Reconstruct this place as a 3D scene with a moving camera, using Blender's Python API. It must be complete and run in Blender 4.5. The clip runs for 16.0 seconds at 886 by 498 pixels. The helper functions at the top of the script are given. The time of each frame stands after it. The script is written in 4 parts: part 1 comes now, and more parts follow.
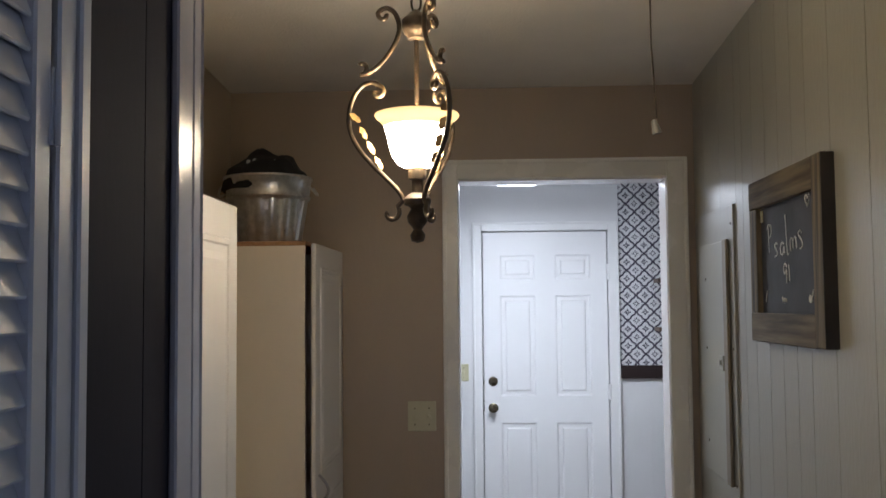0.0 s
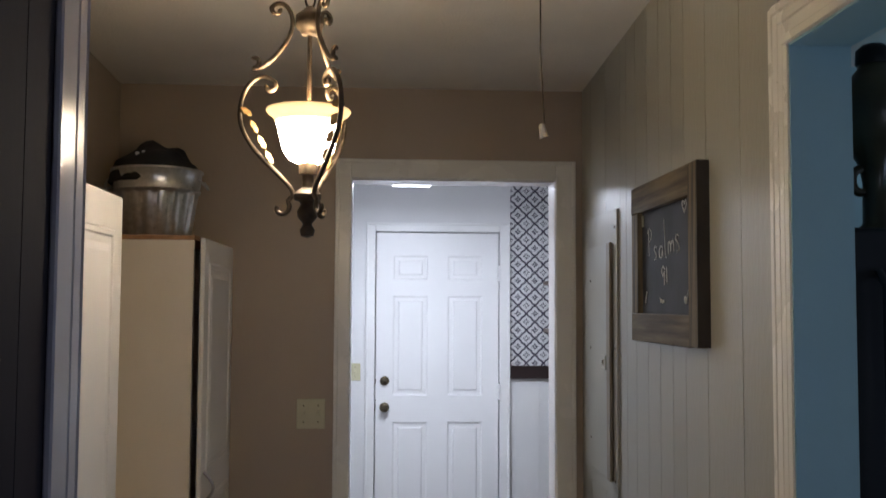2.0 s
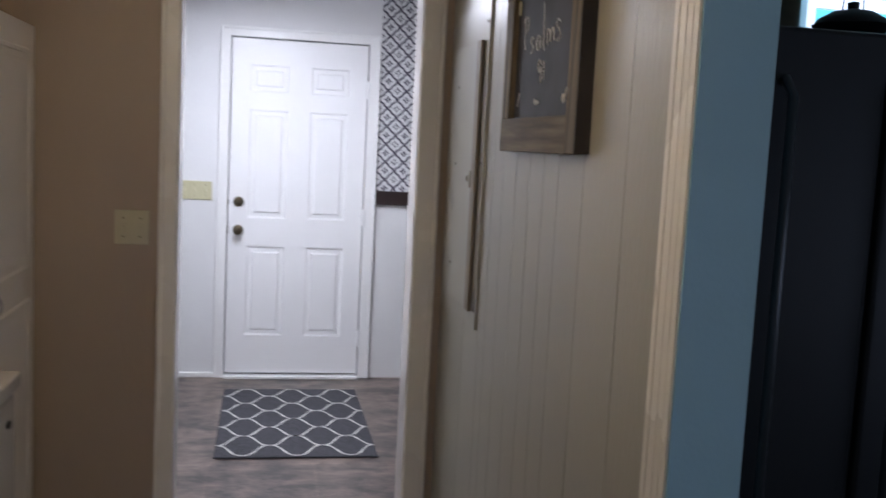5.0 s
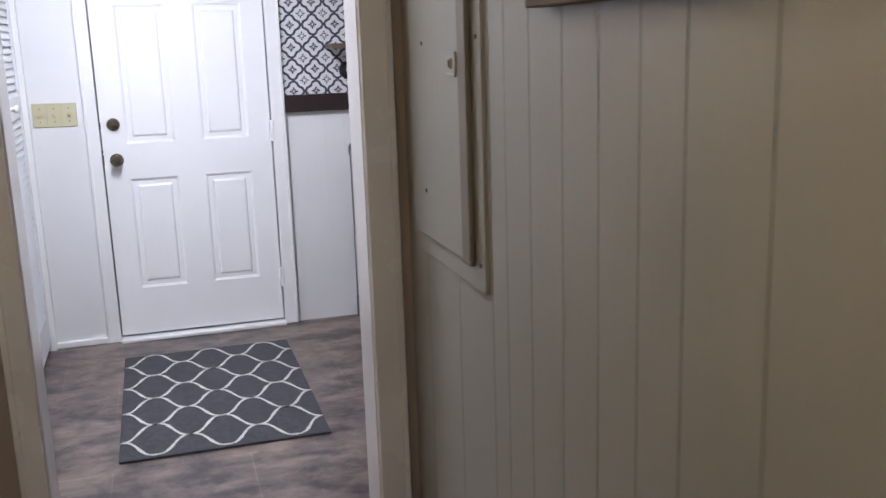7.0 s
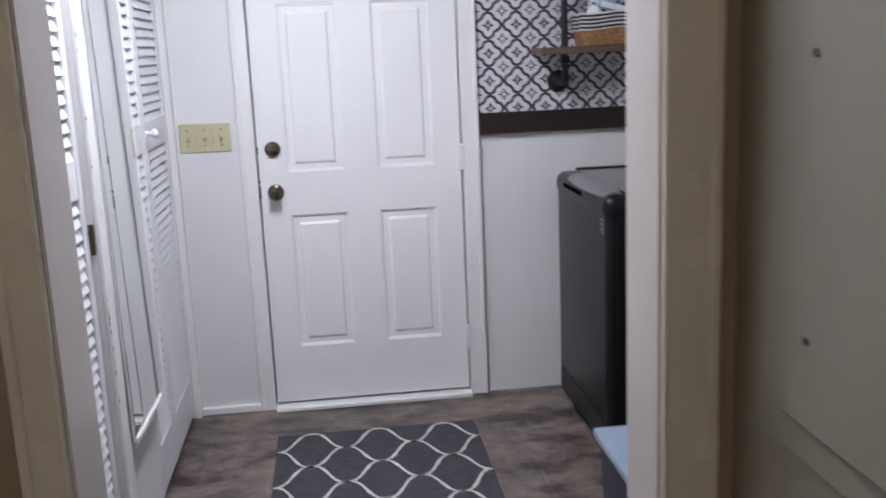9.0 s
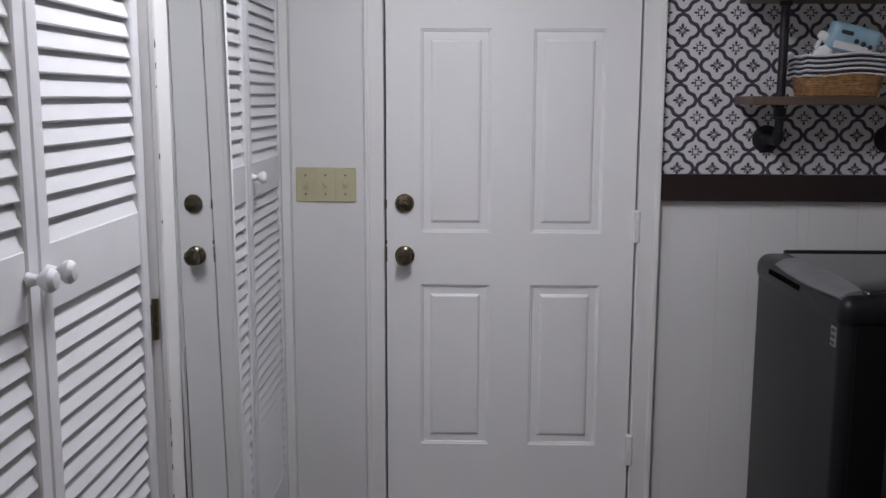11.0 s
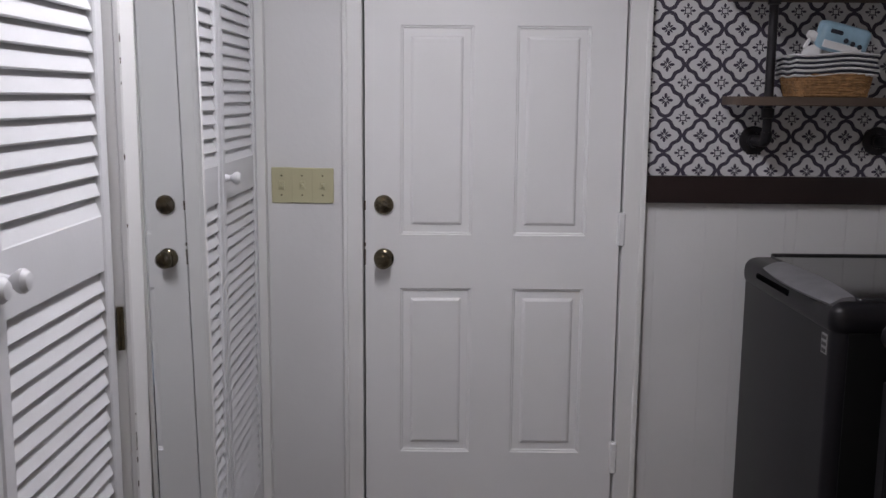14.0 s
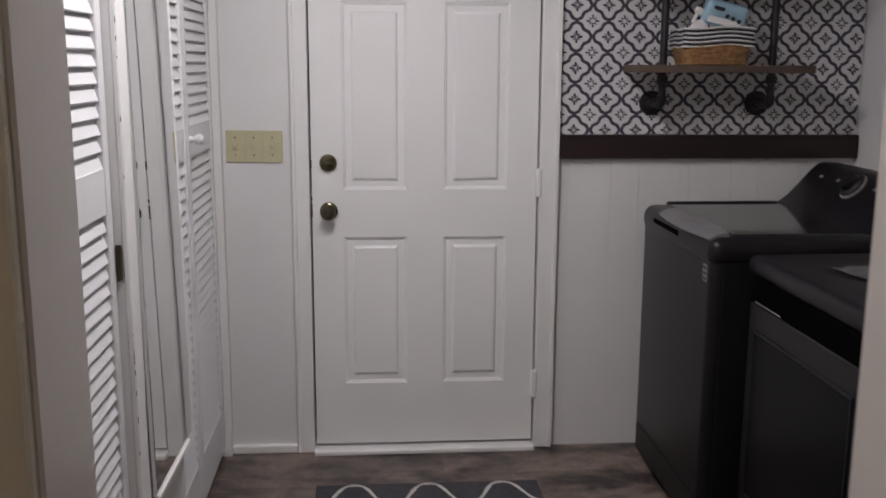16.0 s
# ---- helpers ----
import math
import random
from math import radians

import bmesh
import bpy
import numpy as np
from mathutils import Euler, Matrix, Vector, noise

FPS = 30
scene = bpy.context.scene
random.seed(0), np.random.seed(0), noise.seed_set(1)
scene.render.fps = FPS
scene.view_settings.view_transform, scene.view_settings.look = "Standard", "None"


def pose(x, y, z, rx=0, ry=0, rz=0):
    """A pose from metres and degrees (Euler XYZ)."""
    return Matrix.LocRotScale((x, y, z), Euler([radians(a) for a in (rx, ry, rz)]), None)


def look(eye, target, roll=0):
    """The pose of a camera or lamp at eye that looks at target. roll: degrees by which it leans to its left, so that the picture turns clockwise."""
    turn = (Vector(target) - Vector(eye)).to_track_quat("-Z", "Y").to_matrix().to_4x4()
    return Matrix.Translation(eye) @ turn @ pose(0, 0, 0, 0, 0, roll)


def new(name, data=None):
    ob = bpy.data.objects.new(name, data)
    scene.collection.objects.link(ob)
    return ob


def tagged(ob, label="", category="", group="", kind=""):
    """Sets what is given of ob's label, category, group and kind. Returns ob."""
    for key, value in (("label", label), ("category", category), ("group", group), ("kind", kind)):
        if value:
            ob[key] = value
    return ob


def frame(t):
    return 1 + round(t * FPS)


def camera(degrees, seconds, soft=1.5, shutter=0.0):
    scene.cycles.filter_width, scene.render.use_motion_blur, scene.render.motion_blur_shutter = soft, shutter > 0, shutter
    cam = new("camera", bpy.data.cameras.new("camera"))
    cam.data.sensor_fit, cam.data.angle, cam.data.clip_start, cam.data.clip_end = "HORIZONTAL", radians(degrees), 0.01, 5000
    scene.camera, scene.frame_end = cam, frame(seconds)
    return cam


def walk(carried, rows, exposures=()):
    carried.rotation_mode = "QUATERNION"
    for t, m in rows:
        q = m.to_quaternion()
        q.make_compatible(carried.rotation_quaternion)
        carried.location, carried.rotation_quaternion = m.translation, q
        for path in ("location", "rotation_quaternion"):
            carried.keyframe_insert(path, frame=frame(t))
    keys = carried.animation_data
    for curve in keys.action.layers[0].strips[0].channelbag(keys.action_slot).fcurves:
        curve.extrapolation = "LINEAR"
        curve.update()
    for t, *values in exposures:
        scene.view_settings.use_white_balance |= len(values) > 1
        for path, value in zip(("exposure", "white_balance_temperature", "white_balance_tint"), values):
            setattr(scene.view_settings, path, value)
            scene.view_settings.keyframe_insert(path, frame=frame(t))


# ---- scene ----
cam = camera(49.7, 16.0, shutter=0.5)
PATH = [
    (0, (0.054, -0.059, 1.579), (-0.045, 1.935, 1.695), -0.5),
    (0.5, (0.057, -0.078, 1.585), (-0.019, 1.915, 1.742), -0.3),
    (1, (0.053, -0.09, 1.584), (0.035, 1.903, 1.742), -0.2),
    (1.5, (0.058, -0.092, 1.578), (0.094, 1.902, 1.729), 0.0),
    (2, (0.07, -0.086, 1.567), (0.187, 1.907, 1.686), 0.3),
    (2.5, (0.074, -0.056, 1.531), (0.172, 1.941, 1.525), 0.5),
    (3, (0.08, -0.047, 1.516), (0.195, 1.947, 1.398), 0.6),
    (3.5, (0.091, -0.03, 1.508), (0.283, 1.955, 1.361), 1.1),
    (4, (0.118, 0.034, 1.491), (0.373, 2.008, 1.29), 1.0),
    (4.5, (0.155, 0.175, 1.489), (0.417, 2.147, 1.28), 0.8),
    (5, (0.21, 0.332, 1.475), (0.581, 2.285, 1.26), 2.9),
    (5.2, (0.217, 0.391, 1.459), (0.648, 2.327, 1.207), 2.8),
    (7.3, (0.242, 1.489, 1.427), (0.786, 3.364, 0.996), -2.4),
    (7.5, (0.234, 1.584, 1.435), (0.758, 3.468, 1.017), -2.7),
    (8, (0.275, 1.842, 1.408), (0.8, 3.727, 0.993), -3.6),
    (8.5, (0.328, 2.137, 1.432), (0.745, 4.048, 1.015), -2.5),
    (9, (0.295, 2.379, 1.442), (0.511, 4.324, 1.03), -2.5),
    (9.5, (0.249, 2.608, 1.425), (0.427, 4.578, 1.132), -0.0),
    (10, (0.219, 2.83, 1.435), (0.301, 4.804, 1.124), 1.4),
    (10.2, (0.257, 2.915, 1.433), (0.261, 4.891, 1.125), 1.6),
    (12.3, (0.244, 3.228, 1.394), (0.189, 5.197, 1.046), -0.3),
    (12.5, (0.246, 3.244, 1.417), (0.193, 5.212, 1.062), -0.1),
    (13, (0.257, 3.235, 1.392), (0.234, 5.209, 1.071), 0.3),
    (13.5, (0.26, 3.222, 1.407), (0.253, 5.196, 1.084), 0.2),
    (14, (0.248, 3.201, 1.415), (0.249, 5.176, 1.101), 0.5),
    (14.5, (0.22, 3.145, 1.417), (0.239, 5.12, 1.101), -0.0),
    (15, (0.225, 3.053, 1.416), (0.27, 5.027, 1.101), -0.7),
    (15.5, (0.216, 2.95, 1.435), (0.311, 4.919, 1.098), -0.3),
    (16, (0.212, 2.81, 1.425), (0.361, 4.768, 1.044), 0.3),
]
STOPS = [(0.0, -0.05, 5850, 10), (3.0, -0.05, 5900, 14), (5.0, 0.18, 6000, 16), (7.4, 0.36, 6050, 17), (8.6, 0.14, 6100, 17), (10.2, -0.70, 6350, 16), (12.3, -0.90, 6500, 16), (14.5, -0.92, 6650, 18), (16.0, -0.78, 6950, 18)]
walk(cam, [(t, look(eye, target, roll)) for t, eye, target, roll in PATH], STOPS)

# ---- light ----
world = bpy.data.worlds.new("sky")
scene.world = world
world.use_nodes = True
sky = world.node_tree.nodes.new("ShaderNodeTexSky")
sky.sky_type, sky.sun_disc, sky.sun_elevation, sky.sun_rotation = "NISHITA", False, radians(35), radians(200)
world.node_tree.links.new(sky.outputs["Color"], world.node_tree.nodes["Background"].inputs["Color"])
world.node_tree.nodes["Background"].inputs["Strength"].default_value = 0.12


def lamp(name, kind, energy, colour, m, size=0.1, size_y=0.1):
    data = bpy.data.lights.new(name, kind)
    data.energy, data.color = energy, colour
    if kind == "AREA":
        data.shape, data.size, data.size_y = "RECTANGLE", size, size_y
    else:
        data.shadow_soft_size = size
    ob = new(name, data)
    ob.matrix_world = m
    return ob


# the laundry's ceiling fixture, the pendant's bulb, and the sky in the windows, two of these added
lamp("laundry_tube_light", "AREA", 30, (0.95, 0.97, 1.0), pose(0.205, 4.85, 2.238), 0.2, 0.85)
lamp("pendant_bulb", "POINT", 12, (1.0, 0.84, 0.62), pose(-0.095, 1.9, 1.93), 0.03)
lamp("living_window_light", "AREA", 14, (0.80, 0.83, 1.0), pose(0.2, -2.42, 0.95, -90), 1.08, 1.25)
# unseen window added behind the kitchen to light the jamb and fridge
lamp("kitchen_back_fill", "AREA", 12, (1.0, 0.98, 0.88), pose(2.1, -2.42, 1.5, -90), 1.1, 1.1)
# another unseen window, put in to throw light on the hall's left wall
lamp("kitchen_side_fill", "AREA", 7, (0.66, 0.78, 1.0), pose(3.27, 1.0, 1.15, 0, 90), 0.85, 1.1)
lamp("kitchen_window_light", "AREA", 5, (0.70, 0.83, 1.0), pose(2.33, 3.12, 2.0, 90), 0.78, 0.62)

# ---- materials ----
def material(name, colour, rough=0.6, metal=0.0, spread=0.08, grain=12.0, bump=0.1, fine=160.0, second=None, stretch=(1, 1, 1), spec=0.5, coat=0.0, contrast=(0.35, 0.65), gloss=0.06):
    """A surface with broad stains, fine grain in its relief and uneven gloss."""
    m = bpy.data.materials.new(name)
    m.use_nodes = True
    nodes, links = m.node_tree.nodes, m.node_tree.links
    b = nodes["Principled BSDF"]
    where = nodes.new("ShaderNodeNewGeometry")
    mapping = nodes.new("ShaderNodeMapping")
    mapping.inputs["Scale"].default_value = stretch
    links.new(where.outputs["Position"], mapping.inputs["Vector"])
    broad, small = nodes.new("ShaderNodeTexNoise"), nodes.new("ShaderNodeTexNoise")
    broad.inputs["Scale"].default_value, broad.inputs["Detail"].default_value = grain, 6
    small.inputs["Scale"].default_value, small.inputs["Detail"].default_value = fine, 3
    links.new(mapping.outputs["Vector"], broad.inputs["Vector"])
    links.new(mapping.outputs["Vector"], small.inputs["Vector"])
    ramp = nodes.new("ShaderNodeValToRGB")
    ramp.color_ramp.elements[0].position, ramp.color_ramp.elements[1].position = contrast
    low = second or tuple(c * (1 - spread) for c in colour)
    ramp.color_ramp.elements[0].color = (*low, 1)
    ramp.color_ramp.elements[1].color = (*colour, 1)
    links.new(broad.outputs["Fac"], ramp.inputs["Fac"])
    links.new(ramp.outputs["Color"], b.inputs["Base Color"])
    span = nodes.new("ShaderNodeMapRange")
    span.inputs["To Min"].default_value, span.inputs["To Max"].default_value = max(rough - gloss, 0.03), min(rough + gloss, 1)
    links.new(broad.outputs["Fac"], span.inputs["Value"])
    links.new(span.outputs["Result"], b.inputs["Roughness"])
    b.inputs["Metallic"].default_value = metal
    b.inputs["Specular IOR Level"].default_value = spec
    b.inputs["Coat Weight"].default_value = coat
    if bump:
        relief = nodes.new("ShaderNodeBump")
        relief.inputs["Strength"].default_value, relief.inputs["Distance"].default_value = bump, 0.004
        links.new(small.outputs["Fac"], relief.inputs["Height"])
        links.new(relief.outputs["Normal"], b.inputs["Normal"])
    return m


def glowing(name, colour, strength):
    m = bpy.data.materials.new(name)
    m.use_nodes = True
    b = m.node_tree.nodes["Principled BSDF"]
    b.inputs["Base Color"].default_value = (*colour, 1)
    b.inputs["Emission Color"].default_value = (*colour, 1)
    b.inputs["Emission Strength"].default_value = strength
    return m


WHITE_PAINT = material("white semi-gloss paint", (0.78, 0.78, 0.77), 0.34, 0, 0.03, 4, 0.06, 90)
WHITE_PANEL = material("white painted panelling", (0.72, 0.72, 0.72), 0.5, 0, 0.05, 3, 0.18, 55)
WHITE_DOOR = material("white enamelled door", (0.79, 0.79, 0.79), 0.36, 0, 0.02, 5, 0.05, 70)
LOUVRE_WHITE = material("white louvre paint", (0.70, 0.705, 0.72), 0.55, 0, 0.04, 6, 0.06, 80)
TAN_WALL = material("taupe painted panelling", (0.385, 0.305, 0.215), 0.42, 0, 0.08, 2.5, 0.2, 70, stretch=(1, 1, 0.35))
TAN_LIGHT = material("greige painted panelling", (0.335, 0.322, 0.258), 0.38, 0, 0.07, 2.5, 0.2, 70, stretch=(1, 1, 0.35))
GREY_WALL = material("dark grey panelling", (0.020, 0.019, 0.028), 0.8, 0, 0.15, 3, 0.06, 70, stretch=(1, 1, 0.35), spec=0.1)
CREAM_TRIM = material("cream gloss trim paint", (0.76, 0.735, 0.64), 0.27, 0, 0.05, 4, 0.06, 80)
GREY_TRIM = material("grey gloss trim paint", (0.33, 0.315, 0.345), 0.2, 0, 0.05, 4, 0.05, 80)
# louvre white, darkened and blued for the dim daylight on the hall closet
HALL_WHITE_DIM = material("white door paint, dimmed and blued", (0.46, 0.475, 0.52), 0.5, 0, 0.05, 6, 0.06, 80)
GLOSS_TRIM = material("pale gloss trim paint", (0.66, 0.62, 0.58), 0.2, 0, 0.04, 4, 0.05, 80)
BLUE_WALL = material("slate blue wall paint", (0.35, 0.54, 0.57), 0.55, 0, 0.07, 3, 0.15, 90)
CEILING_PAINT = material("textured ceiling paint", (0.74, 0.69, 0.60), 0.8, 0, 0.05, 6, 0.5, 120)
CEILING_WHITE = material("white ceiling paint", (0.74, 0.74, 0.73), 0.8, 0, 0.04, 6, 0.4, 120)
LAMINATE = material("cream laminate", (0.74, 0.665, 0.555), 0.42, 0, 0.03, 5, 0.04, 60)
CABINET_WHITE = material("white foil cabinet door", (0.72, 0.69, 0.65), 0.35, 0, 0.03, 5, 0.04, 60)
RAW_EDGE = material("raw particle board edge", (0.45, 0.25, 0.12), 0.8, 0, 0.3, 60, 0.3, 200)
APPLIANCE_WHITE = material("white enamel", (0.70, 0.69, 0.67), 0.25, 0, 0.015, 4, 0.04, 150, gloss=0.015)
BRASS = material("antique brass", (0.19, 0.16, 0.11), 0.2, 0.9, 0.3, 40, 0.05, 120)
STEEL = material("brushed nickel", (0.45, 0.43, 0.41), 0.3, 0.95, 0.1, 30, 0.05, 150)
ZINC = material("galvanised steel", (0.62, 0.62, 0.6), 0.3, 0.85, 0.22, 60, 0.08, 90)
BLACK_CLOTH = material("black cloth", (0.012, 0.012, 0.013), 0.9, 0, 0.3, 30, 0.5, 250)
WHITE_INK = material("white print", (0.6, 0.6, 0.58), 0.8)
STICKER = material("dulled silver sticker", (0.22, 0.22, 0.22), 0.6)
DOOR_GLASS = material("black dryer window", (0.006, 0.006, 0.007), 0.25, 0, 0.1, 5, 0.0, spec=0.06)
# shade inside the machines' hand recesses, put in as plain black
SLOT_SHADE = material("black for the shade in a recess", (0.003, 0.003, 0.0035), 0.8, 0, 0.1, 5, 0.0, spec=0.0)
LID_SHADOW = material("grey of the lid's shadow line", (0.38, 0.38, 0.385), 0.7, 0, 0.15, 20, 0.05)
ALMOND = material("almond plastic", (0.50, 0.475, 0.305), 0.35, 0, 0.03, 20, 0.0)
IRON = material("bronzed iron", (0.085, 0.062, 0.04), 0.5, 0.6, 0.4, 50, 0.2, 160)
DARK_WOOD = material("dark stained board", (0.020, 0.0105, 0.010), 0.4, 0, 0.4, 8, 0.2, 60, stretch=(0.15, 1, 1))
SHELF_WOOD = material("brown stained shelf board", (0.11, 0.075, 0.055), 0.6, 0, 0.4, 12, 0.3, 80, stretch=(0.12, 1, 1))
BARN_WOOD = material("weathered brown frame wood, upright", (0.175, 0.135, 0.078), 0.75, 0, 0.5, 45, 0.4, 120, second=(0.055, 0.043, 0.027), stretch=(1, 1, 0.07), spec=0.3)
BARN_RAIL = material("weathered brown frame wood, level", (0.175, 0.135, 0.078), 0.75, 0, 0.5, 45, 0.4, 120, second=(0.055, 0.043, 0.027), stretch=(1, 0.07, 1), spec=0.3)
BARN_DARK = material("dark frame edge wood", (0.035, 0.027, 0.02), 0.7, 0, 0.4, 14, 0.4, 90)
SLATE = material("chalkboard slate", (0.06, 0.064, 0.075), 0.75, 0, 0.35, 9, 0.1, 90, spec=0.25)
CHALK = material("white chalk", (0.72, 0.72, 0.70), 0.9, 0, 0.3, 150, 0.3, 300)
# gold raised in brightness to carry the bulb's light on the leaves
LIT_GOLD = material("gold leaf, bulb glow in its colour", (0.55, 0.36, 0.14), 0.4, 0.6, 0.3, 60, 0.1)
BRASS_HINGE = material("worn brass", (0.10, 0.08, 0.045), 0.4, 0.8, 0.4, 60, 0.1)
PIPE = material("black iron pipe", (0.032, 0.030, 0.034), 0.45, 0.6, 0.3, 40, 0.2, 140)
GRAPHITE = material("graphite steel", (0.0115, 0.0108, 0.0128), 0.34, 0.12, 0.06, 3, 0.02, 200, gloss=0.02, spec=0.22)
GRAPHITE_DARK = material("near-black steel", (0.004, 0.004, 0.0045), 0.5, 0.0, 0.1, 4, 0.02, 200)
LID_CHROME = material("satin chrome trim", (0.34, 0.34, 0.36), 0.34, 0.5, 0.25, 14, 0.02, 200, gloss=0.05)
LID_GLASS = material("smoked glass", (0.02, 0.02, 0.022), 0.06, 0, 0.1, 5, 0.0, spec=0.6)
WICKER = material("woven wicker", (0.36, 0.19, 0.075), 0.7, 0, 0.45, 60, 0.6, 140)
STRIPE_DARK = material("navy stripe cotton", (0.03, 0.033, 0.045), 0.9, 0, 0.2, 60, 0.3, 250)
STRIPE_WHITE = material("white cotton", (0.68, 0.68, 0.68), 0.9, 0, 0.08, 40, 0.3, 250)
BLUE_PLASTIC = material("pale blue bag", (0.33, 0.52, 0.64), 0.4, 0, 0.3, 18, 0.1, 80)
WHITE_PLASTIC = material("white plastic", (0.72, 0.72, 0.72), 0.35, 0, 0.04, 20, 0.0)
RUG_GREY = material("charcoal rug pile", (0.062, 0.062, 0.072), 0.95, 0, 0.35, 45, 0.8, 420)
RUG_WHITE = material("ivory rug yarn", (0.66, 0.65, 0.62), 0.95, 0, 0.2, 60, 0.8, 420)
FRIDGE_BLACK = material("black fridge enamel", (0.005, 0.0065, 0.0075), 0.5, 0, 0.2, 6, 0.1, 150, spec=0.25)
GLASS_LIT = glowing("lit frosted glass shade", (1.0, 0.8, 0.54), 64)
GLASS_RIM = glowing("amber glass rim", (0.9, 0.62, 0.26), 1.3)
DIFFUSER = glowing("lit fluorescent diffuser", (0.9, 0.92, 1.0), 9)
EVENING = glowing("evening sky outside the pane", (0.7, 0.75, 0.95), 0.7)
DUSK = glowing("sky outside the pane", (0.13, 0.62, 0.72), 0.45)
MIRROR = material("mirror silver", (0.86, 0.88, 0.88), 0.0, 1.0, 0, 4, 0)
MIRROR.node_tree.nodes["Principled BSDF"].inputs["Roughness"].default_value = 0.02
for link in list(MIRROR.node_tree.links):
    if link.to_socket.name == "Roughness":
        MIRROR.node_tree.links.remove(link)


def floor_material():
    """Sheet vinyl printed as brown-grey slate slabs with faint joints."""
    m = material("slate-look vinyl", (0.205, 0.160, 0.134), 0.38, 0, 0.3, 5.5, 0.12, 60, second=(0.034, 0.026, 0.026), stretch=(0.8, 1.25, 1), contrast=(0.40, 0.62))
    for node in m.node_tree.nodes:
        if node.type == "TEX_NOISE" and node.inputs["Scale"].default_value < 20:
            node.inputs["Detail"].default_value, node.inputs["Roughness"].default_value, node.inputs["Distortion"].default_value = 12, 0.70, 0.25
    nodes, links = m.node_tree.nodes, m.node_tree.links
    b = nodes["Principled BSDF"]
    base = b.inputs["Base Color"].links[0].from_socket
    where = nodes.new("ShaderNodeNewGeometry")
    cells = nodes.new("ShaderNodeTexBrick")
    cells.inputs["Scale"].default_value = 1.0
    cells.inputs["Brick Width"].default_value, cells.inputs["Row Height"].default_value = 0.47, 0.46
    cells.inputs["Mortar Size"].default_value, cells.inputs["Mortar Smooth"].default_value = 0.004, 0.6
    cells.inputs["Color1"].default_value = (1.15, 1.1, 1.08, 1)
    cells.inputs["Color2"].default_value = (0.85, 0.87, 0.9, 1)
    cells.inputs["Mortar"].default_value = (1.5, 1.45, 1.4, 1)
    mix = nodes.new("ShaderNodeMix")
    mix.data_type, mix.blend_type = "RGBA", "MULTIPLY"
    mix.inputs["Factor"].default_value = 0.75
    links.new(where.outputs["Position"], cells.inputs["Vector"])
    links.new(base, mix.inputs["A"])
    links.new(cells.outputs["Color"], mix.inputs["B"])
    links.new(mix.outputs["Result"], b.inputs["Base Color"])
    return m


VINYL = floor_material()


def paper_material():
    """Wallpaper: navy ogee lattice on white, a flower and a square medallion by turns."""
    m = material("navy and white lattice paper", (0.62, 0.62, 0.63), 0.6, 0, 0.03, 8, 0.08, 200)
    nodes, links = m.node_tree.nodes, m.node_tree.links
    bsdf = nodes["Principled BSDF"]

    def op(kind, *args):
        node = nodes.new("ShaderNodeMath")
        node.operation = kind
        for socket, value in zip(node.inputs, args):
            if isinstance(value, (int, float)):
                socket.default_value = value
            else:
                links.new(value, socket)
        return node.outputs[0]

    split = nodes.new("ShaderNodeSeparateXYZ")
    links.new(nodes.new("ShaderNodeNewGeometry").outputs["Position"], split.inputs[0])

    def cell(value, start, period, shift):
        x = op("DIVIDE", op("SUBTRACT", value, start), period)
        return op("ABSOLUTE", op("SUBTRACT", op("FRACT", op("ADD", x, 100.5 + shift)), 0.5))

    def blob(u, v, at, ru, rv):
        a = op("DIVIDE", op("SUBTRACT", u, at), ru)
        c = op("DIVIDE", v, rv)
        return op("LESS_THAN", op("ADD", op("MULTIPLY", a, a), op("MULTIPLY", c, c)), 1.0)

    def either(*args):
        out = args[0]
        for a in args[1:]:
            out = op("MAXIMUM", out, a)
        return out

    x, z = split.outputs["X"], split.outputs["Z"]
    u, v = cell(x, 0.937, 0.113, 0), cell(z, 1.194, 0.1085, 0)
    p, q = cell(x, 0.937, 0.113, 0.5), cell(z, 1.194, 0.1085, 0.5)
    # lattice: the diamond |u| + |v| = 1/2 with a stepped wave along it
    wave = op("MULTIPLY", op("COSINE", op("MULTIPLY", op("SUBTRACT", u, v), 12.566)), 0.034)
    rim = op("ABSOLUTE", op("SUBTRACT", op("ADD", op("ADD", u, v), wave), 0.5))
    lines = op("LESS_THAN", rim, 0.078)
    # flower: four long petals, four slanting leaflets
    a, c = op("MULTIPLY", op("ADD", u, v), 0.7071), op("MULTIPLY", op("ABSOLUTE", op("SUBTRACT", u, v)), 0.7071)
    flower = either(blob(u, v, 0.125, 0.075, 0.042), blob(v, u, 0.125, 0.075, 0.042), blob(a, c, 0.085, 0.065, 0.022))
    # medallion: a square ring with four arrowheads
    far = op("MAXIMUM", p, q)
    ring = op("LESS_THAN", op("ABSOLUTE", op("SUBTRACT", far, 0.075)), 0.014)
    medal = either(ring, blob(p, q, 0.15, 0.055, 0.035), blob(q, p, 0.15, 0.055, 0.035), blob(op("MULTIPLY", op("ADD", p, q), 0.7071), op("MULTIPLY", op("ABSOLUTE", op("SUBTRACT", p, q)), 0.7071), 0.13, 0.03, 0.018))
    ink = either(lines, flower, medal)
    mix = nodes.new("ShaderNodeMix")
    mix.data_type = "RGBA"
    links.new(ink, mix.inputs["Factor"])
    links.new(bsdf.inputs["Base Color"].links[0].from_socket, mix.inputs["A"])
    mix.inputs["B"].default_value = (0.045, 0.037, 0.06, 1)
    links.new(mix.outputs["Result"], bsdf.inputs["Base Color"])
    return m


PAPER = paper_material()

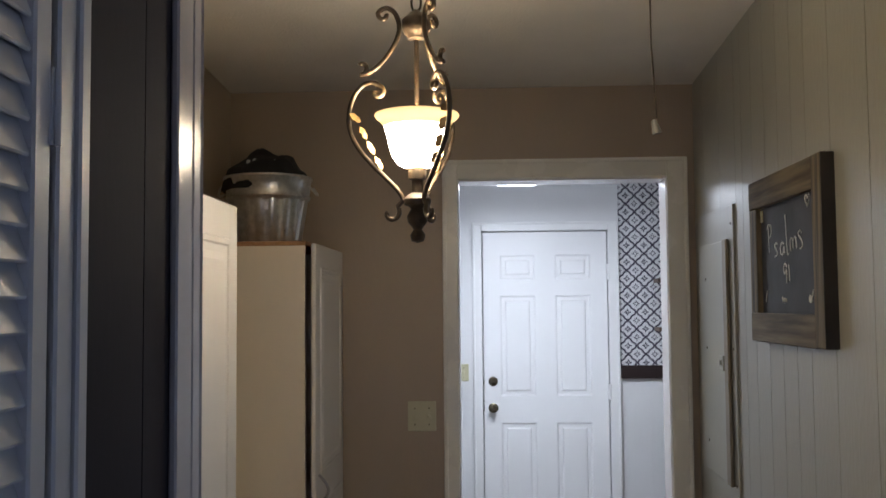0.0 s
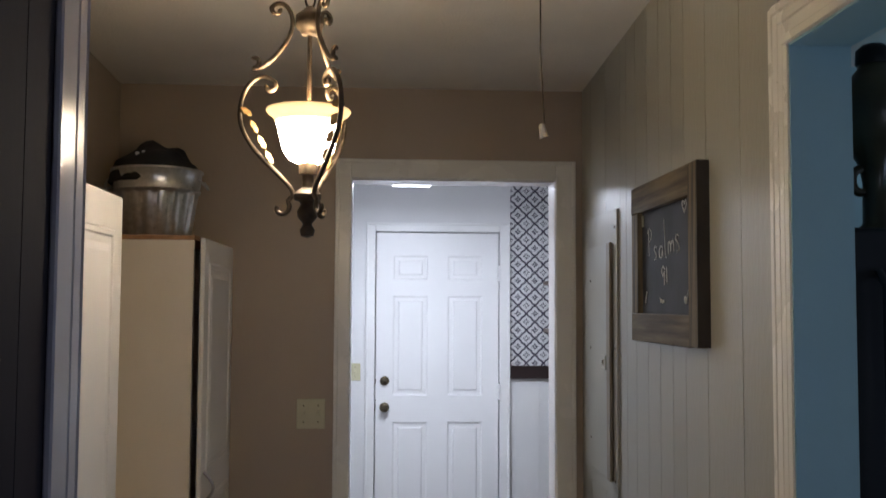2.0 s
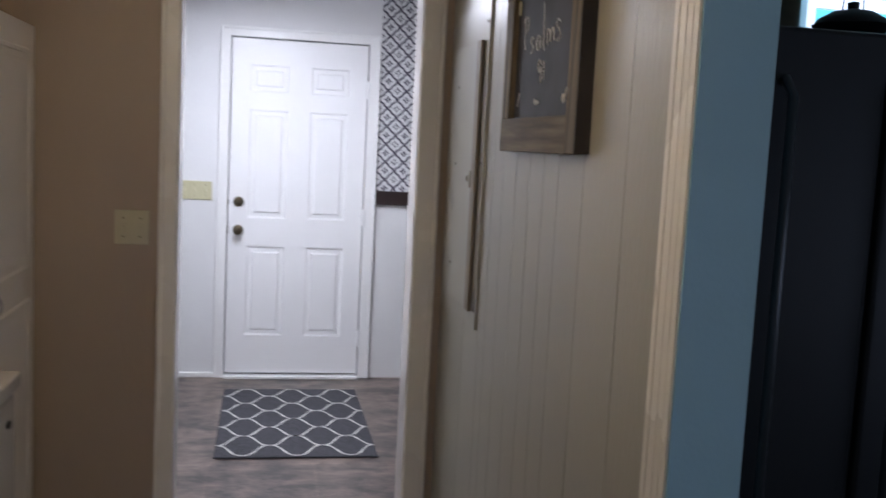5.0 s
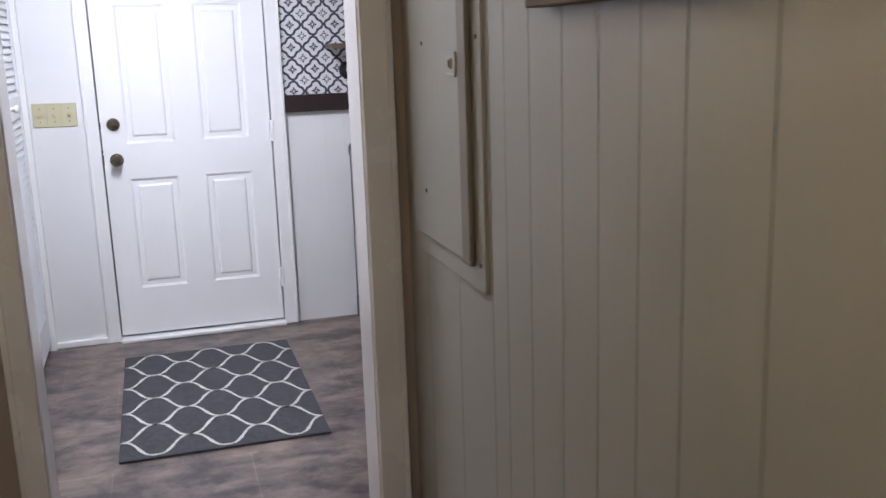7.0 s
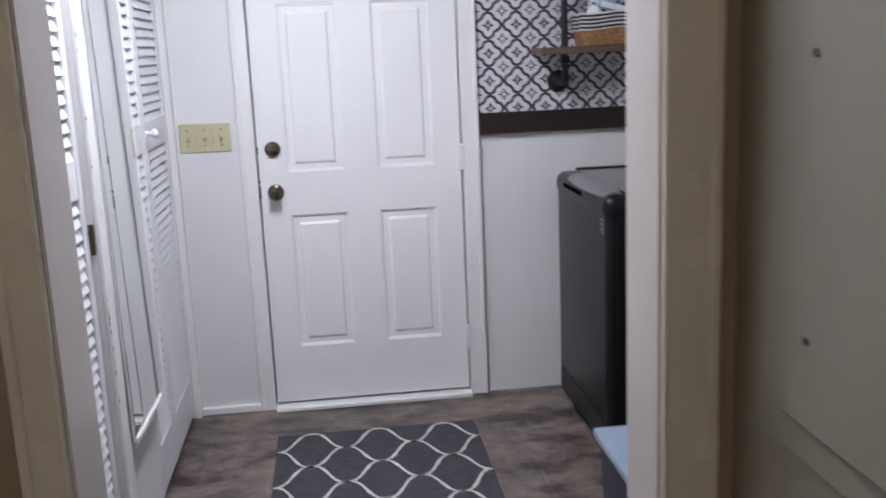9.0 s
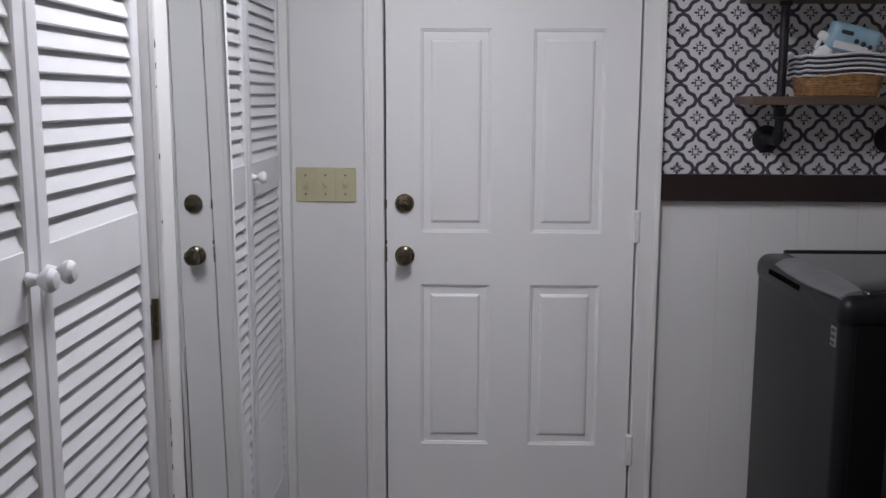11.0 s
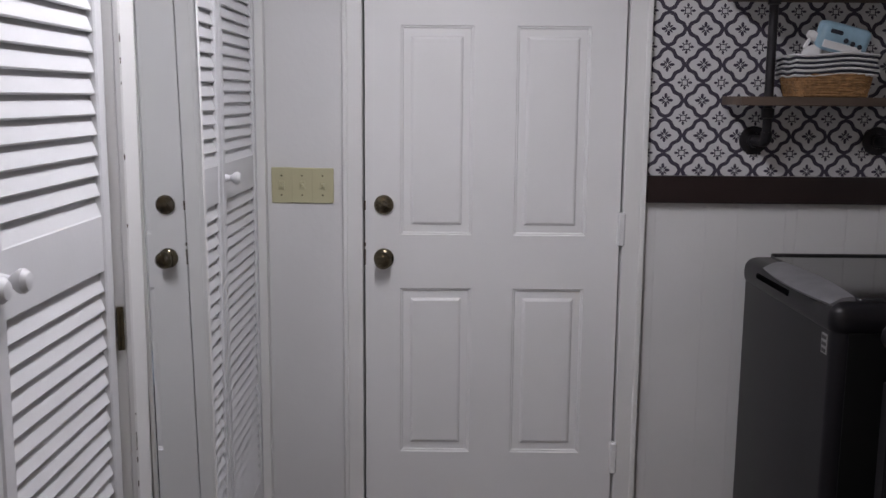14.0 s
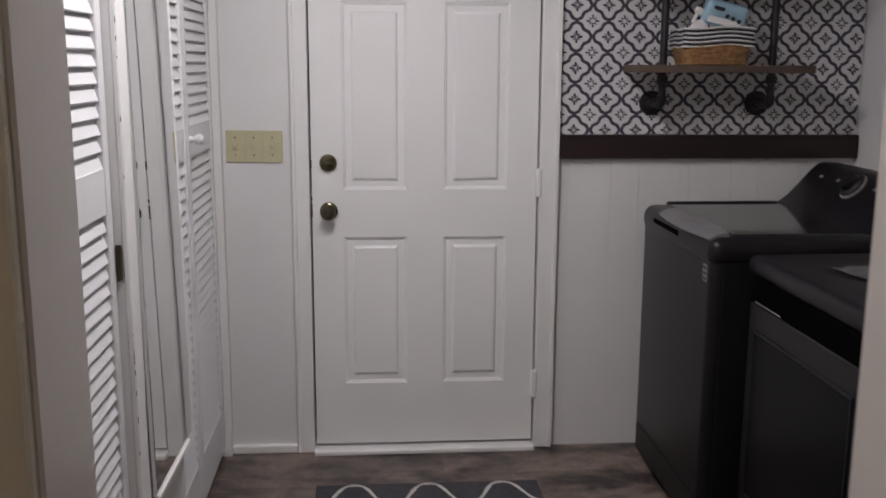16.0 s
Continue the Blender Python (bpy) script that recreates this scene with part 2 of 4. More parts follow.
# ---- builders ----
def box(bm, x0, x1, y0, y1, z0, z1, bevel=0.0, steps=1):
    made = bmesh.ops.create_cube(bm, size=1, matrix=Matrix.Translation(((x0 + x1) / 2, (y0 + y1) / 2, (z0 + z1) / 2)) @ Matrix.Diagonal((x1 - x0, y1 - y0, z1 - z0, 1)))
    if bevel:
        edges = {e for v in made["verts"] for e in v.link_edges}
        bmesh.ops.bevel(bm, geom=list(edges), offset=bevel, segments=steps, affect="EDGES", profile=0.5)
    return bm


def boxes(*rows, bevel=0.0, steps=1):
    bm = bmesh.new()
    for row in rows:
        box(bm, *row, bevel=bevel, steps=steps)
    return bm


def lathe(profile, steps=32, cap=True):
    """Turns a profile of (radius, height) about z."""
    bm = bmesh.new()
    rings = [[bm.verts.new((r * math.cos(2 * math.pi * k / steps), r * math.sin(2 * math.pi * k / steps), z)) for k in range(steps)] for r, z in profile]
    for a, b in zip(rings, rings[1:]):
        for k in range(steps):
            bm.faces.new((a[k], a[(k + 1) % steps], b[(k + 1) % steps], b[k]))
    if cap:
        bm.faces.new(rings[0][::-1])
        bm.faces.new(rings[-1])
    bmesh.ops.recalc_face_normals(bm, faces=bm.faces)
    return bm


def tube(points, radius, sides=8, taper=None):
    """A round bar along a line of points."""
    bm = bmesh.new()
    points = [Vector(p) for p in points]
    rings = []
    side = Vector((0.123, 0.456, 0.88)).normalized()
    for k, p in enumerate(points):
        along = (points[min(k + 1, len(points) - 1)] - points[max(k - 1, 0)]).normalized()
        side = (side - along * side.dot(along)).normalized()
        other = along.cross(side)
        r = radius * (taper(k / (len(points) - 1)) if taper else 1)
        rings.append([bm.verts.new(p + r * (math.cos(a) * side + math.sin(a) * other)) for a in [2 * math.pi * j / sides for j in range(sides)]])
    for a, b in zip(rings, rings[1:]):
        for k in range(sides):
            bm.faces.new((a[k], a[(k + 1) % sides], b[(k + 1) % sides], b[k]))
    bm.faces.new(rings[0][::-1])
    bm.faces.new(rings[-1])
    bmesh.ops.recalc_face_normals(bm, faces=bm.faces)
    return bm


def mesh_of(name, bm, mat, smooth=None):
    data = bpy.data.meshes.new(name)
    bm.to_mesh(data)
    bm.free()
    data.materials.append(mat)
    if smooth:
        data.shade_smooth()
        data.set_sharp_from_angle(angle=radians(smooth))
    return data


def thing(name, label, category, m=None, group="", kind="", bm=None, mat=None, smooth=None):
    ob = new(name, mesh_of(name, bm, mat, smooth) if bm else None)
    if m:
        ob.matrix_basis = m
    return tagged(ob, label, category, group, kind)


def part(name, bm, mat, parent, label="", m=None, smooth=None):
    ob = new(name, mesh_of(name, bm, mat, smooth))
    ob.parent = parent
    if m:
        ob.matrix_basis = m
    return tagged(ob, label)


def again(ob, m, parent=None):
    """One more piece on the same mesh."""
    twin = new(ob.name.split(".")[0], ob.data)
    twin.parent = parent or ob.parent
    twin.matrix_basis = m
    return tagged(twin, ob.get("label", ""))


def structure(name, bm, mat, label="", smooth=None):
    return thing(name, label, "", kind="structure", bm=bm, mat=mat, smooth=smooth)

# ---- the shell ----
EAST, WEST, END, FAR = 0.825, -0.40, 3.59, 6.20
e0 = EAST - 0.016
structure("floor", boxes((-1.2, 3.4, -2.6, 6.4, -0.1, 0.0)), VINYL, "brown-grey slate-look vinyl floor")
wall_far = structure("wall_far", boxes((-1.2, -0.004, FAR + 0.012, FAR + 0.13, 0, 2.6), (0.814, 2.1, FAR + 0.012, FAR + 0.13, 0, 2.6), (-0.004, 0.814, FAR + 0.012, FAR + 0.13, 2.054, 2.6)), WHITE_PANEL, "white painted far wall of the laundry")
structure("wall_outside_door", boxes((-0.2, 1.0, FAR + 0.14, FAR + 0.2, 0, 2.3)), WHITE_PANEL)
structure("wall_laundry_right", boxes((1.99, 2.1, END + 0.13, FAR + 0.012, 0, 2.6)), WHITE_PANEL)
structure("wall_end", boxes((-1.05, -0.077, END, 3.72, 0, 2.7), (0.729, 2.1, END, 3.72, 0, 2.7), (-0.077, 0.729, END, 3.72, 2.062, 2.7)), TAN_WALL, "taupe painted panelled end wall")
structure("wall_hall_right", boxes((EAST + 0.008, 0.924, 1.645, END, 0, 2.75), (EAST + 0.008, 0.924, 0.55, 1.645, 2.068, 2.75), (EAST + 0.008, 0.924, -2.5, 0.55, 0, 2.75)), TAN_LIGHT, "greige painted panelled hall wall")
structure("wall_recess", boxes((-1.05, -0.95, 1.42, END, 0, 2.75)), TAN_WALL)
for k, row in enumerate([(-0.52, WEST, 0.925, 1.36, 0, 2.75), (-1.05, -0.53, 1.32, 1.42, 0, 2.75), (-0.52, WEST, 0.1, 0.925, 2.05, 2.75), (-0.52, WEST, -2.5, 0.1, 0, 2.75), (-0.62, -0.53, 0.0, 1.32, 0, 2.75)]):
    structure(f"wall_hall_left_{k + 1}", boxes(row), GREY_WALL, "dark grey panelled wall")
structure("wall_back", boxes((-0.52, -0.35, -2.6, -2.5, 0, 2.75), (0.75, 1.5, -2.6, -2.5, 0, 2.75), (2.7, 3.4, -2.6, -2.5, 0, 2.75), (1.5, 2.7, -2.6, -2.5, 0, 0.9), (1.5, 2.7, -2.6, -2.5, 2.1, 2.75), (-0.35, 0.75, -2.6, -2.5, 0, 0.3), (-0.35, 0.75, -2.6, -2.5, 1.6, 2.75)), TAN_LIGHT)
structure("wall_kitchen_right", boxes((3.3, 3.4, -2.5, 0.4, 0, 2.75), (3.3, 3.4, 1.6, 3.3, 0, 2.75), (3.3, 3.4, 0.4, 1.6, 0, 0.7), (3.3, 3.4, 0.4, 1.6, 1.6, 2.75)), BLUE_WALL)
structure("wall_kitchen_far", boxes((0.928, 1.90, 3.2, 3.3, 0, 2.75), (2.75, 3.3, 3.2, 3.3, 0, 2.75), (1.90, 2.75, 3.2, 3.3, 0, 1.65), (1.90, 2.75, 3.2, 3.3, 2.35, 2.75)), BLUE_WALL)
structure("jamb_kitchen", boxes((EAST + 0.0075, 0.928, 1.625, 1.6445, 0, 2.056), (e0 + 0.002, 0.928, 1.6195, 1.6243, 0, 2.0525)), BLUE_WALL, "slate blue painted jamb")
structure("jamb_kitchen_head", boxes((EAST + 0.0075, 0.928, 0.55, 1.6195, 2.0572, 2.066), (e0 + 0.002, 0.928, 0.55, 1.6243, 2.0527, 2.0572)), BLUE_WALL, "slate blue painted head of the opening")
structure("wall_kitchen_near", boxes((0.9245, 0.928, 1.645, 3.2, 0, 2.7)), BLUE_WALL, "slate blue kitchen wall")


def ceiling():
    bm = bmesh.new()
    low, high = 2.41, 2.41 + 0.05 * (END + 2.6)
    corners = [(x, y, z + t) for t in (0, 0.08) for x, y, z in ((-1.05, END, low), (3.4, END, low), (3.4, -2.6, high), (-1.05, -2.6, high))]
    vs = [bm.verts.new(c) for c in corners]
    for f in ((0, 1, 2, 3), (7, 6, 5, 4), (0, 4, 5, 1), (1, 5, 6, 2), (2, 6, 7, 3), (3, 7, 4, 0)):
        bm.faces.new([vs[i] for i in f])
    bmesh.ops.recalc_face_normals(bm, faces=bm.faces)
    structure("ceiling", bm, CEILING_PAINT, "cream textured sloping ceiling")
    structure("ceiling_laundry", boxes((-1.2, 2.1, 3.72, 6.4, 2.365, 2.44)), CEILING_WHITE, "white laundry ceiling")


ceiling()
# the laundry's left wall stands round two closets
for k, row in enumerate([(-0.42, -0.305, 3.72, 3.98, 0, 2.365), (-0.42, -0.328, 4.897, 5.39, 0, 2.365), (-0.42, -0.305, 6.17, FAR + 0.012, 0, 2.365),
                         (-0.42, -0.305, 3.98, 4.90, 2.05, 2.365), (-0.42, -0.305, 5.39, 6.17, 2.05, 2.365), (-1.0, -0.9, 3.72, FAR, 0, 2.365)]):
    structure(f"wall_closet_{k + 1}", boxes(row), WHITE_PAINT, "white painted closet wall")


def casing(name, mat, rows, label):
    """Flat boards with a raised outer band."""
    bm = bmesh.new()
    for r in rows:
        box(bm, *r, bevel=0.003)
    return structure(name, bm, mat, label)


casing("trim_closet_post", WHITE_PAINT, [(-0.3279, -0.314, 4.895, 4.972, 0, 2.11)], "white flat board beside the closet")
# casing of the opening to the laundry
t0 = END - 0.016
casing("trim_opening", CREAM_TRIM, [(-0.128, -0.070, t0, END - 0.001, 0, 2.13), (0.723, 0.800, t0, END - 0.001, 0, 2.13), (-0.070, 0.723, t0, END - 0.001, 2.056, 2.13),
       (-0.128, -0.112, t0 - 0.006, t0 + 0.001, 0, 2.13), (0.784, 0.800, t0 - 0.006, t0 + 0.001, 0, 2.13), (-0.112, 0.784, t0 - 0.006, t0 + 0.001, 2.114, 2.13),
       ], "cream gloss door casing")
casing("jamb_opening", GLOSS_TRIM, [(-0.077, -0.066, END, 3.735, 0, 2.062), (0.720, 0.729, END, 3.735, 0, 2.062), (-0.066, 0.720, END, 3.735, 2.05, 2.062)], "pale gloss jamb lining")
casing("trim_opening_inner", WHITE_PAINT, [(-0.135, -0.070, 3.721, 3.735, 0, 2.13), (0.7235, 0.785, 3.721, 3.735, 0, 2.13), (-0.07, 0.7235, 3.721, 3.735, 2.056, 2.13)], "white casing on the laundry side")
casing("trim_kitchen", CREAM_TRIM, [(e0, EAST + 0.007, 1.625, 1.712, 0, 2.145), (e0 - 0.0022, e0 + 0.003, 1.692, 1.7125, 0, 2.146), (e0 - 0.0012, e0 + 0.003, 1.6664, 1.6914, 0, 2.125), (e0 - 0.0008, e0 + 0.003, 1.6445, 1.666, 0, 2.105), (e0 - 0.0014, e0 + 0.003, 1.6245, 1.6441, 0, 2.08), (e0, EAST + 0.007, 0.46, 1.625, 2.058, 2.145), (e0 - 0.006, e0 + 0.001, 0.46, 1.6915, 2.126, 2.146), (e0 - 0.0035, e0 + 0.001, 0.46, 1.6655, 2.102, 2.1245), (e0 - 0.0042, e0 + 0.001, 0.46, 1.6445, 2.0575, 2.078), (e0, EAST + 0.007, 0.46, 0.55, 0, 2.058)], "cream gloss casing of the kitchen opening")
casing("trim_corner", GREY_TRIM, [(-0.53, WEST + 0.004, 1.361, 1.405, 0, 2.7), (WEST + 0.002, WEST + 0.014, 1.266, 1.333, 0, 2.7), (WEST + 0.002, WEST + 0.014, 1.336, 1.3605, 0, 2.7), (WEST + 0.0045, WEST + 0.012, 1.361, 1.378, 0, 2.7), (WEST - 0.02, WEST + 0.006, 1.4055, 1.412, 0, 2.7)], "grey gloss corner trim")
casing("trim_closet", HALL_WHITE_DIM, [(WEST - 0.01, WEST + 0.012, 0.896, 0.936, 0, 2.12), (WEST - 0.01, WEST + 0.017, 0.938, 0.948, 0, 2.12), (WEST - 0.01, WEST + 0.013, 0.950, 0.972, 0, 2.12), (WEST - 0.01, WEST + 0.016, 0.1, 0.894, 2.05, 2.12)], "white closet door casing in dimmed colour")
f0 = FAR - 0.014
casing("trim_far_door", WHITE_PAINT, [(-0.066, -0.004, f0, FAR + 0.012, 0, 2.112), (0.814, 0.884, f0, FAR + 0.012, 0, 2.112), (-0.004, 0.814, f0, FAR + 0.012, 2.054, 2.112),
       (-0.066, -0.05, f0 - 0.005, f0 + 0.001, 0, 2.112), (0.866, 0.884, f0 - 0.005, f0 + 0.001, 0, 2.112), (-0.05, 0.866, f0 - 0.005, f0 + 0.001, 2.096, 2.112)], "white moulded door casing")
casing("threshold", WHITE_PAINT, [(-0.004, 0.814, FAR - 0.05, FAR + 0.13, 0.0, 0.018)], "worn white door sill")
casing("baseboard", WHITE_PAINT, [(-0.305, -0.066, FAR - 0.012, FAR + 0.012, 0, 0.03)], "thin white shoe moulding")


def panelling(wall, mat, start, end, z0, z1, widths, place):
    """Upright boards with open grooves between them."""
    at, k = start, 0
    while at < end - 0.005:
        w = min(widths[k % len(widths)], end - at)
        bm = bmesh.new()
        place(bm, at + 0.0014, at + w - 0.0014, z0, z1)
        part("board", bm, mat, wall)
        at, k = at + w, k + 1


WIDTHS = (0.2075, 0.223, 0.167, 0.11, 0.117, 0.123, 0.13, 0.115, 0.08, 0.211, 0.236, 0.158)
# ---- six-panel door ----
def entry_door():
    door = structure("door_1", boxes((0.003, 0.807, FAR + 0.010, FAR + 0.045, 0.03, 2.047)), WHITE_DOOR, "white six-panel metal door, closed")
    columns, rows = ((0.114, 0.340), (0.472, 0.699)), ((0.264, 0.811), (0.983, 1.632), (1.737, 1.897))
    zs = [0.03] + [z for r in rows for z in r] + [2.047]
    for x0, x1 in ((0.003, columns[0][0]), (columns[0][1], columns[1][0]), (columns[1][1], 0.807)):
        part("stile", boxes((x0, x1, FAR, FAR + 0.0105, 0.03, 2.047)), WHITE_DOOR, door)
    for z0, z1 in zip(zs[::2], zs[1::2]):
        for x0, x1 in columns:
            part("rail", boxes((x0, x1, FAR, FAR + 0.0105, z0, z1)), WHITE_DOOR, door)
    for x0, x1 in columns:
        for z0, z1 in rows:
            bm = bmesh.new()
            # the ogee round the field, then the raised field
            rings = [(0.0, 0.0), (0.003, 0.0045), (0.006, 0.0042), (0.0095, 0.0096), (0.032, 0.0088), (0.036, 0.004), (0.040, 0.0016), (0.042, 0.0012)]
            loops = [[bm.verts.new(p) for p in ((x0 + i, FAR + d, z0 + i), (x1 - i, FAR + d, z0 + i), (x1 - i, FAR + d, z1 - i), (x0 + i, FAR + d, z1 - i))] for i, d in rings]
            for a, b in zip(loops, loops[1:]):
                for k in range(4):
                    bm.faces.new((a[k], a[(k + 1) % 4], b[(k + 1) % 4], b[k]))
            bm.faces.new(loops[-1])
            bmesh.ops.recalc_face_normals(bm, faces=bm.faces)
            part("panel", bm, WHITE_DOOR, door)
    for z in (0.2, 0.955, 1.73):
        part("hinge", boxes((0.800, 0.822, FAR - 0.020, FAR + 0.004, z, z + 0.105), bevel=0.004), WHITE_DOOR, door, "white painted hinge")
    for z, tall in ((0.885, 0.05), (0.945, 0.012), (1.06, 0.03)):
        part("latch_wear", boxes((0.0, 0.0045, FAR - 0.0006, FAR + 0.003, z, z + tall)), IRON, door, "chipped dark metal at the latch")
    turn = pose(0.062, FAR, 1.078, 90)
    part("deadbolt", lathe([(0.0, 0.0), (0.031, 0.0), (0.031, 0.006), (0.026, 0.013), (0.013, 0.015), (0.011, 0.02), (0.002, 0.021)], 28), BRASS, door, "antique brass thumb-turn deadbolt", turn, 35)
    part("thumb_turn", boxes((-0.014, 0.014, -0.004, 0.004, 0.014, 0.03), bevel=0.002), BRASS, door, "", turn)
    part("door_knob", lathe([(0.0, 0.0), (0.032, 0.0), (0.032, 0.005), (0.026, 0.011), (0.012, 0.014), (0.011, 0.028), (0.02, 0.034), (0.027, 0.044), (0.027, 0.052), (0.02, 0.06), (0.01, 0.062), (0.009, 0.06), (0.001, 0.06)], 28), BRASS, door, "antique brass door knob", pose(0.062, FAR, 0.907, 90), 35)


entry_door()


# ---- louvred bifold leaves ----
SLATS = {}


def louvre_leaf(width, m, label, knob=None, low=0.03, top=2.03, mat=LOUVRE_WHITE, mid=1.107):
    """One leaf; local x along its width, y out of its face (towards -y is the room), z up."""
    leaf = thing("bifold_door", label, "louvred door", m, "louvred closet doors")
    for x0, x1 in ((0.0, 0.036), (width - 0.036, width)):
        part("stile", boxes((x0, x1, 0, 0.028, low, top), bevel=0.003), mat, leaf)
    for z0, z1 in ((low, low + 0.16), (mid, mid + 0.1), (top - 0.09, top)):
        part("rail", boxes((0.036, width - 0.036, 0.003, 0.025, z0, z1), bevel=0.002), mat, leaf)
    key = (round(width, 3), mat.name)
    if key not in SLATS:
        bm = bmesh.new()
        box(bm, 0.034, width - 0.034, -0.003, 0.003, -0.0218, 0.0218, 0.002)
        bmesh.ops.rotate(bm, verts=bm.verts, cent=(0, 0, 0), matrix=Matrix.Rotation(radians(-19), 3, "X"))
        SLATS[key] = mesh_of("slat", bm, mat)
    for z0, z1 in ((low + 0.16, mid), (mid + 0.1, top - 0.09)):
        n = round((z1 - z0) / (0.0345 if knob is None or mid < 1.12 else 0.0325))
        for k in range(n):
            slat = new("slat", SLATS[key])
            slat.parent = leaf
            slat.matrix_basis = pose(0, 0.014, z0 + (k + 0.5) * (z1 - z0) / n)
    if knob is not None:
        part("knob", lathe([(0.011, 0.0), (0.009, 0.006), (0.007, 0.014), (0.012, 0.02), (0.017, 0.027), (0.0175, 0.033), (0.012, 0.04), (0.002, 0.042)], 24), LOUVRE_WHITE, leaf, "round white wooden knob", pose(knob, 0, mid + 0.06, 90), 40)
    return leaf


# closets of the laundry; a leaf's face looks along +x
for y, w, knob in ((3.99, 0.44, 0.402), (4.434, 0.458, 0.022)):
    louvre_leaf(w, pose(-0.343, y, 0, 0, 0, 90), "white louvred bifold leaf, closed, with a round knob", knob)
for y, w, knob in ((5.395, 0.303, None), (5.702, 0.462, 0.03)):
    louvre_leaf(w, pose(-0.328, y, 0, 0, 0, 90), "white louvred bifold leaf, closed", knob, mid=1.138)
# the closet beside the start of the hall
hall_leaf = louvre_leaf(0.40, pose(WEST + 0.008, 0.487, 0, 0, 0, 90), "white louvred closet leaf in dimmed colour, beside dark panelling", mat=HALL_WHITE_DIM)
hinge = part("hinge", tube([(0.405, -0.004, 1.745), (0.405, -0.004, 1.825)], 0.0045, 10), HALL_WHITE_DIM, hall_leaf, "painted hinge in the dimmed closet colour", smooth=50)
part("hinge_leaf", boxes((0.396, 0.404, -0.0022, 0.0005, 1.745, 1.825)), HALL_WHITE_DIM, hinge)


chip_rng = random.Random(8)
post = bpy.data.objects["trim_closet_post"]
for k in range(18):
    z = chip_rng.choice((0.62, 0.8, 1.25, 1.5)) + chip_rng.uniform(-0.09, 0.11)
    part("paint_chip", boxes((-0.3158, -0.3158 + chip_rng.uniform(0.0006, 0.0014), 4.8944, 4.8965, z, z + chip_rng.uniform(0.003, 0.012))), BRASS_HINGE, post)

closet_hinge = thing("closet_hinge", "worn brass hinge on the grey closet jamb", "hinge", pose(-0.327, 4.8935, 0.955))
part("leaf_plate", boxes((-0.010, -0.002, -0.0025, 0.0013, 0, 0.08)), BRASS_HINGE, closet_hinge)
part("knuckle", tube([(-0.010, -0.003, 0), (-0.010, -0.003, 0.08)], 0.0038), BRASS_HINGE, closet_hinge, smooth=60)


def wall_mirror():
    """A long mirror on the strip of wall between the closets, hung a little askew."""
    mirror = thing("wall_mirror", "tall narrow frameless mirror with a white bottom rail on the wall", "mirror", pose(-0.312, 4.99, 0, 0, 0, -1.1) @ pose(0, 0, 1.5, 0, -0.6) @ pose(0, 0, -1.5))
    z0, z1, w = 0.41, 2.02, 0.398
    part("backing", boxes((-0.010, -0.004, -0.012, w, z0, z1)), WHITE_PAINT, mirror)
    bm = bmesh.new()
    box(bm, -0.004, 0.0, -0.010, w - 0.002, z0 + 0.003, z1 - 0.003, 0.0028)
    part("glass", bm, MIRROR, mirror, "silvered mirror glass")
    part("side_rail", boxes((-0.010, 0.002, w, w + 0.012, z0, z1), bevel=0.002), WHITE_PAINT, mirror)
    part("bottom_rail", boxes((-0.010, 0.006, -0.012, 0.345, z0 - 0.016, z0 + 0.002), bevel=0.003), WHITE_PAINT, mirror)
    part("top_rail", boxes((-0.010, 0.008, -0.004, w + 0.012, z1, z1 + 0.025), bevel=0.004), WHITE_PAINT, mirror)
    return mirror


wall_mirror()


# ---- laundry: rail board, wallpaper, shelf ----
structure("wallpaper", boxes((0.886, 1.985, FAR + 0.007, FAR + 0.0115, 1.178, 2.364)), PAPER, "white wallpaper with a navy lattice print")
structure("chair_rail", boxes((0.886, 1.985, FAR - 0.018, FAR + 0.011, 1.093, 1.177), bevel=0.002), DARK_WOOD, "dark stained rail board")


def rug():
    mat = thing("rug", "charcoal rug with ivory trellis lines on the vinyl", "rug", pose(0.018, 4.670, 0.001))
    w, d = 0.757, 1.212
    part("carpet", boxes((0, w, 0, d, 0, 0.009), bevel=0.003), RUG_GREY, mat)
    # ogee lines: waves and their mirror images, which touch at the crests
    bm = bmesh.new()
    high, wide, n = 0.2955, 0.2515, 150
    for j in range(8):
        flip = -1 if j % 2 == 0 else 1
        pts = []
        for k in range(n + 1):
            x = 0.003 + (w - 0.006) * k / n
            a = 2 * math.pi * (x - 0.003) / wide
            pts.append((x, 1.124 - high / 2 * j + flip * 0.0735 * (math.cos(a) - 0.085 * math.cos(3 * a)) / 0.915))
        for (xa, ya), (xb, yb) in zip(pts, pts[1:]):
            side = Vector((ya - yb, xb - xa)).normalized()
            wa, wb = (0.0052 + 0.0022 * abs(math.sin(q * 62.5)) ** 5 + 0.0007 * math.sin(q * 410) for q in (xa, xb))
            vs = [bm.verts.new((xa + side.x * wa, ya + side.y * wa, 0.011)), bm.verts.new((xa - side.x * wa, ya - side.y * wa, 0.011)), bm.verts.new((xb - side.x * wb, yb - side.y * wb, 0.011)), bm.verts.new((xb + side.x * wb, yb + side.y * wb, 0.011))]
            bm.faces.new(vs)
    bmesh.ops.remove_doubles(bm, verts=bm.verts, dist=0.0004)
    bmesh.ops.recalc_face_normals(bm, faces=bm.faces)
    part("trellis", bm, RUG_WHITE, mat, "ivory yarn trellis")


rug()


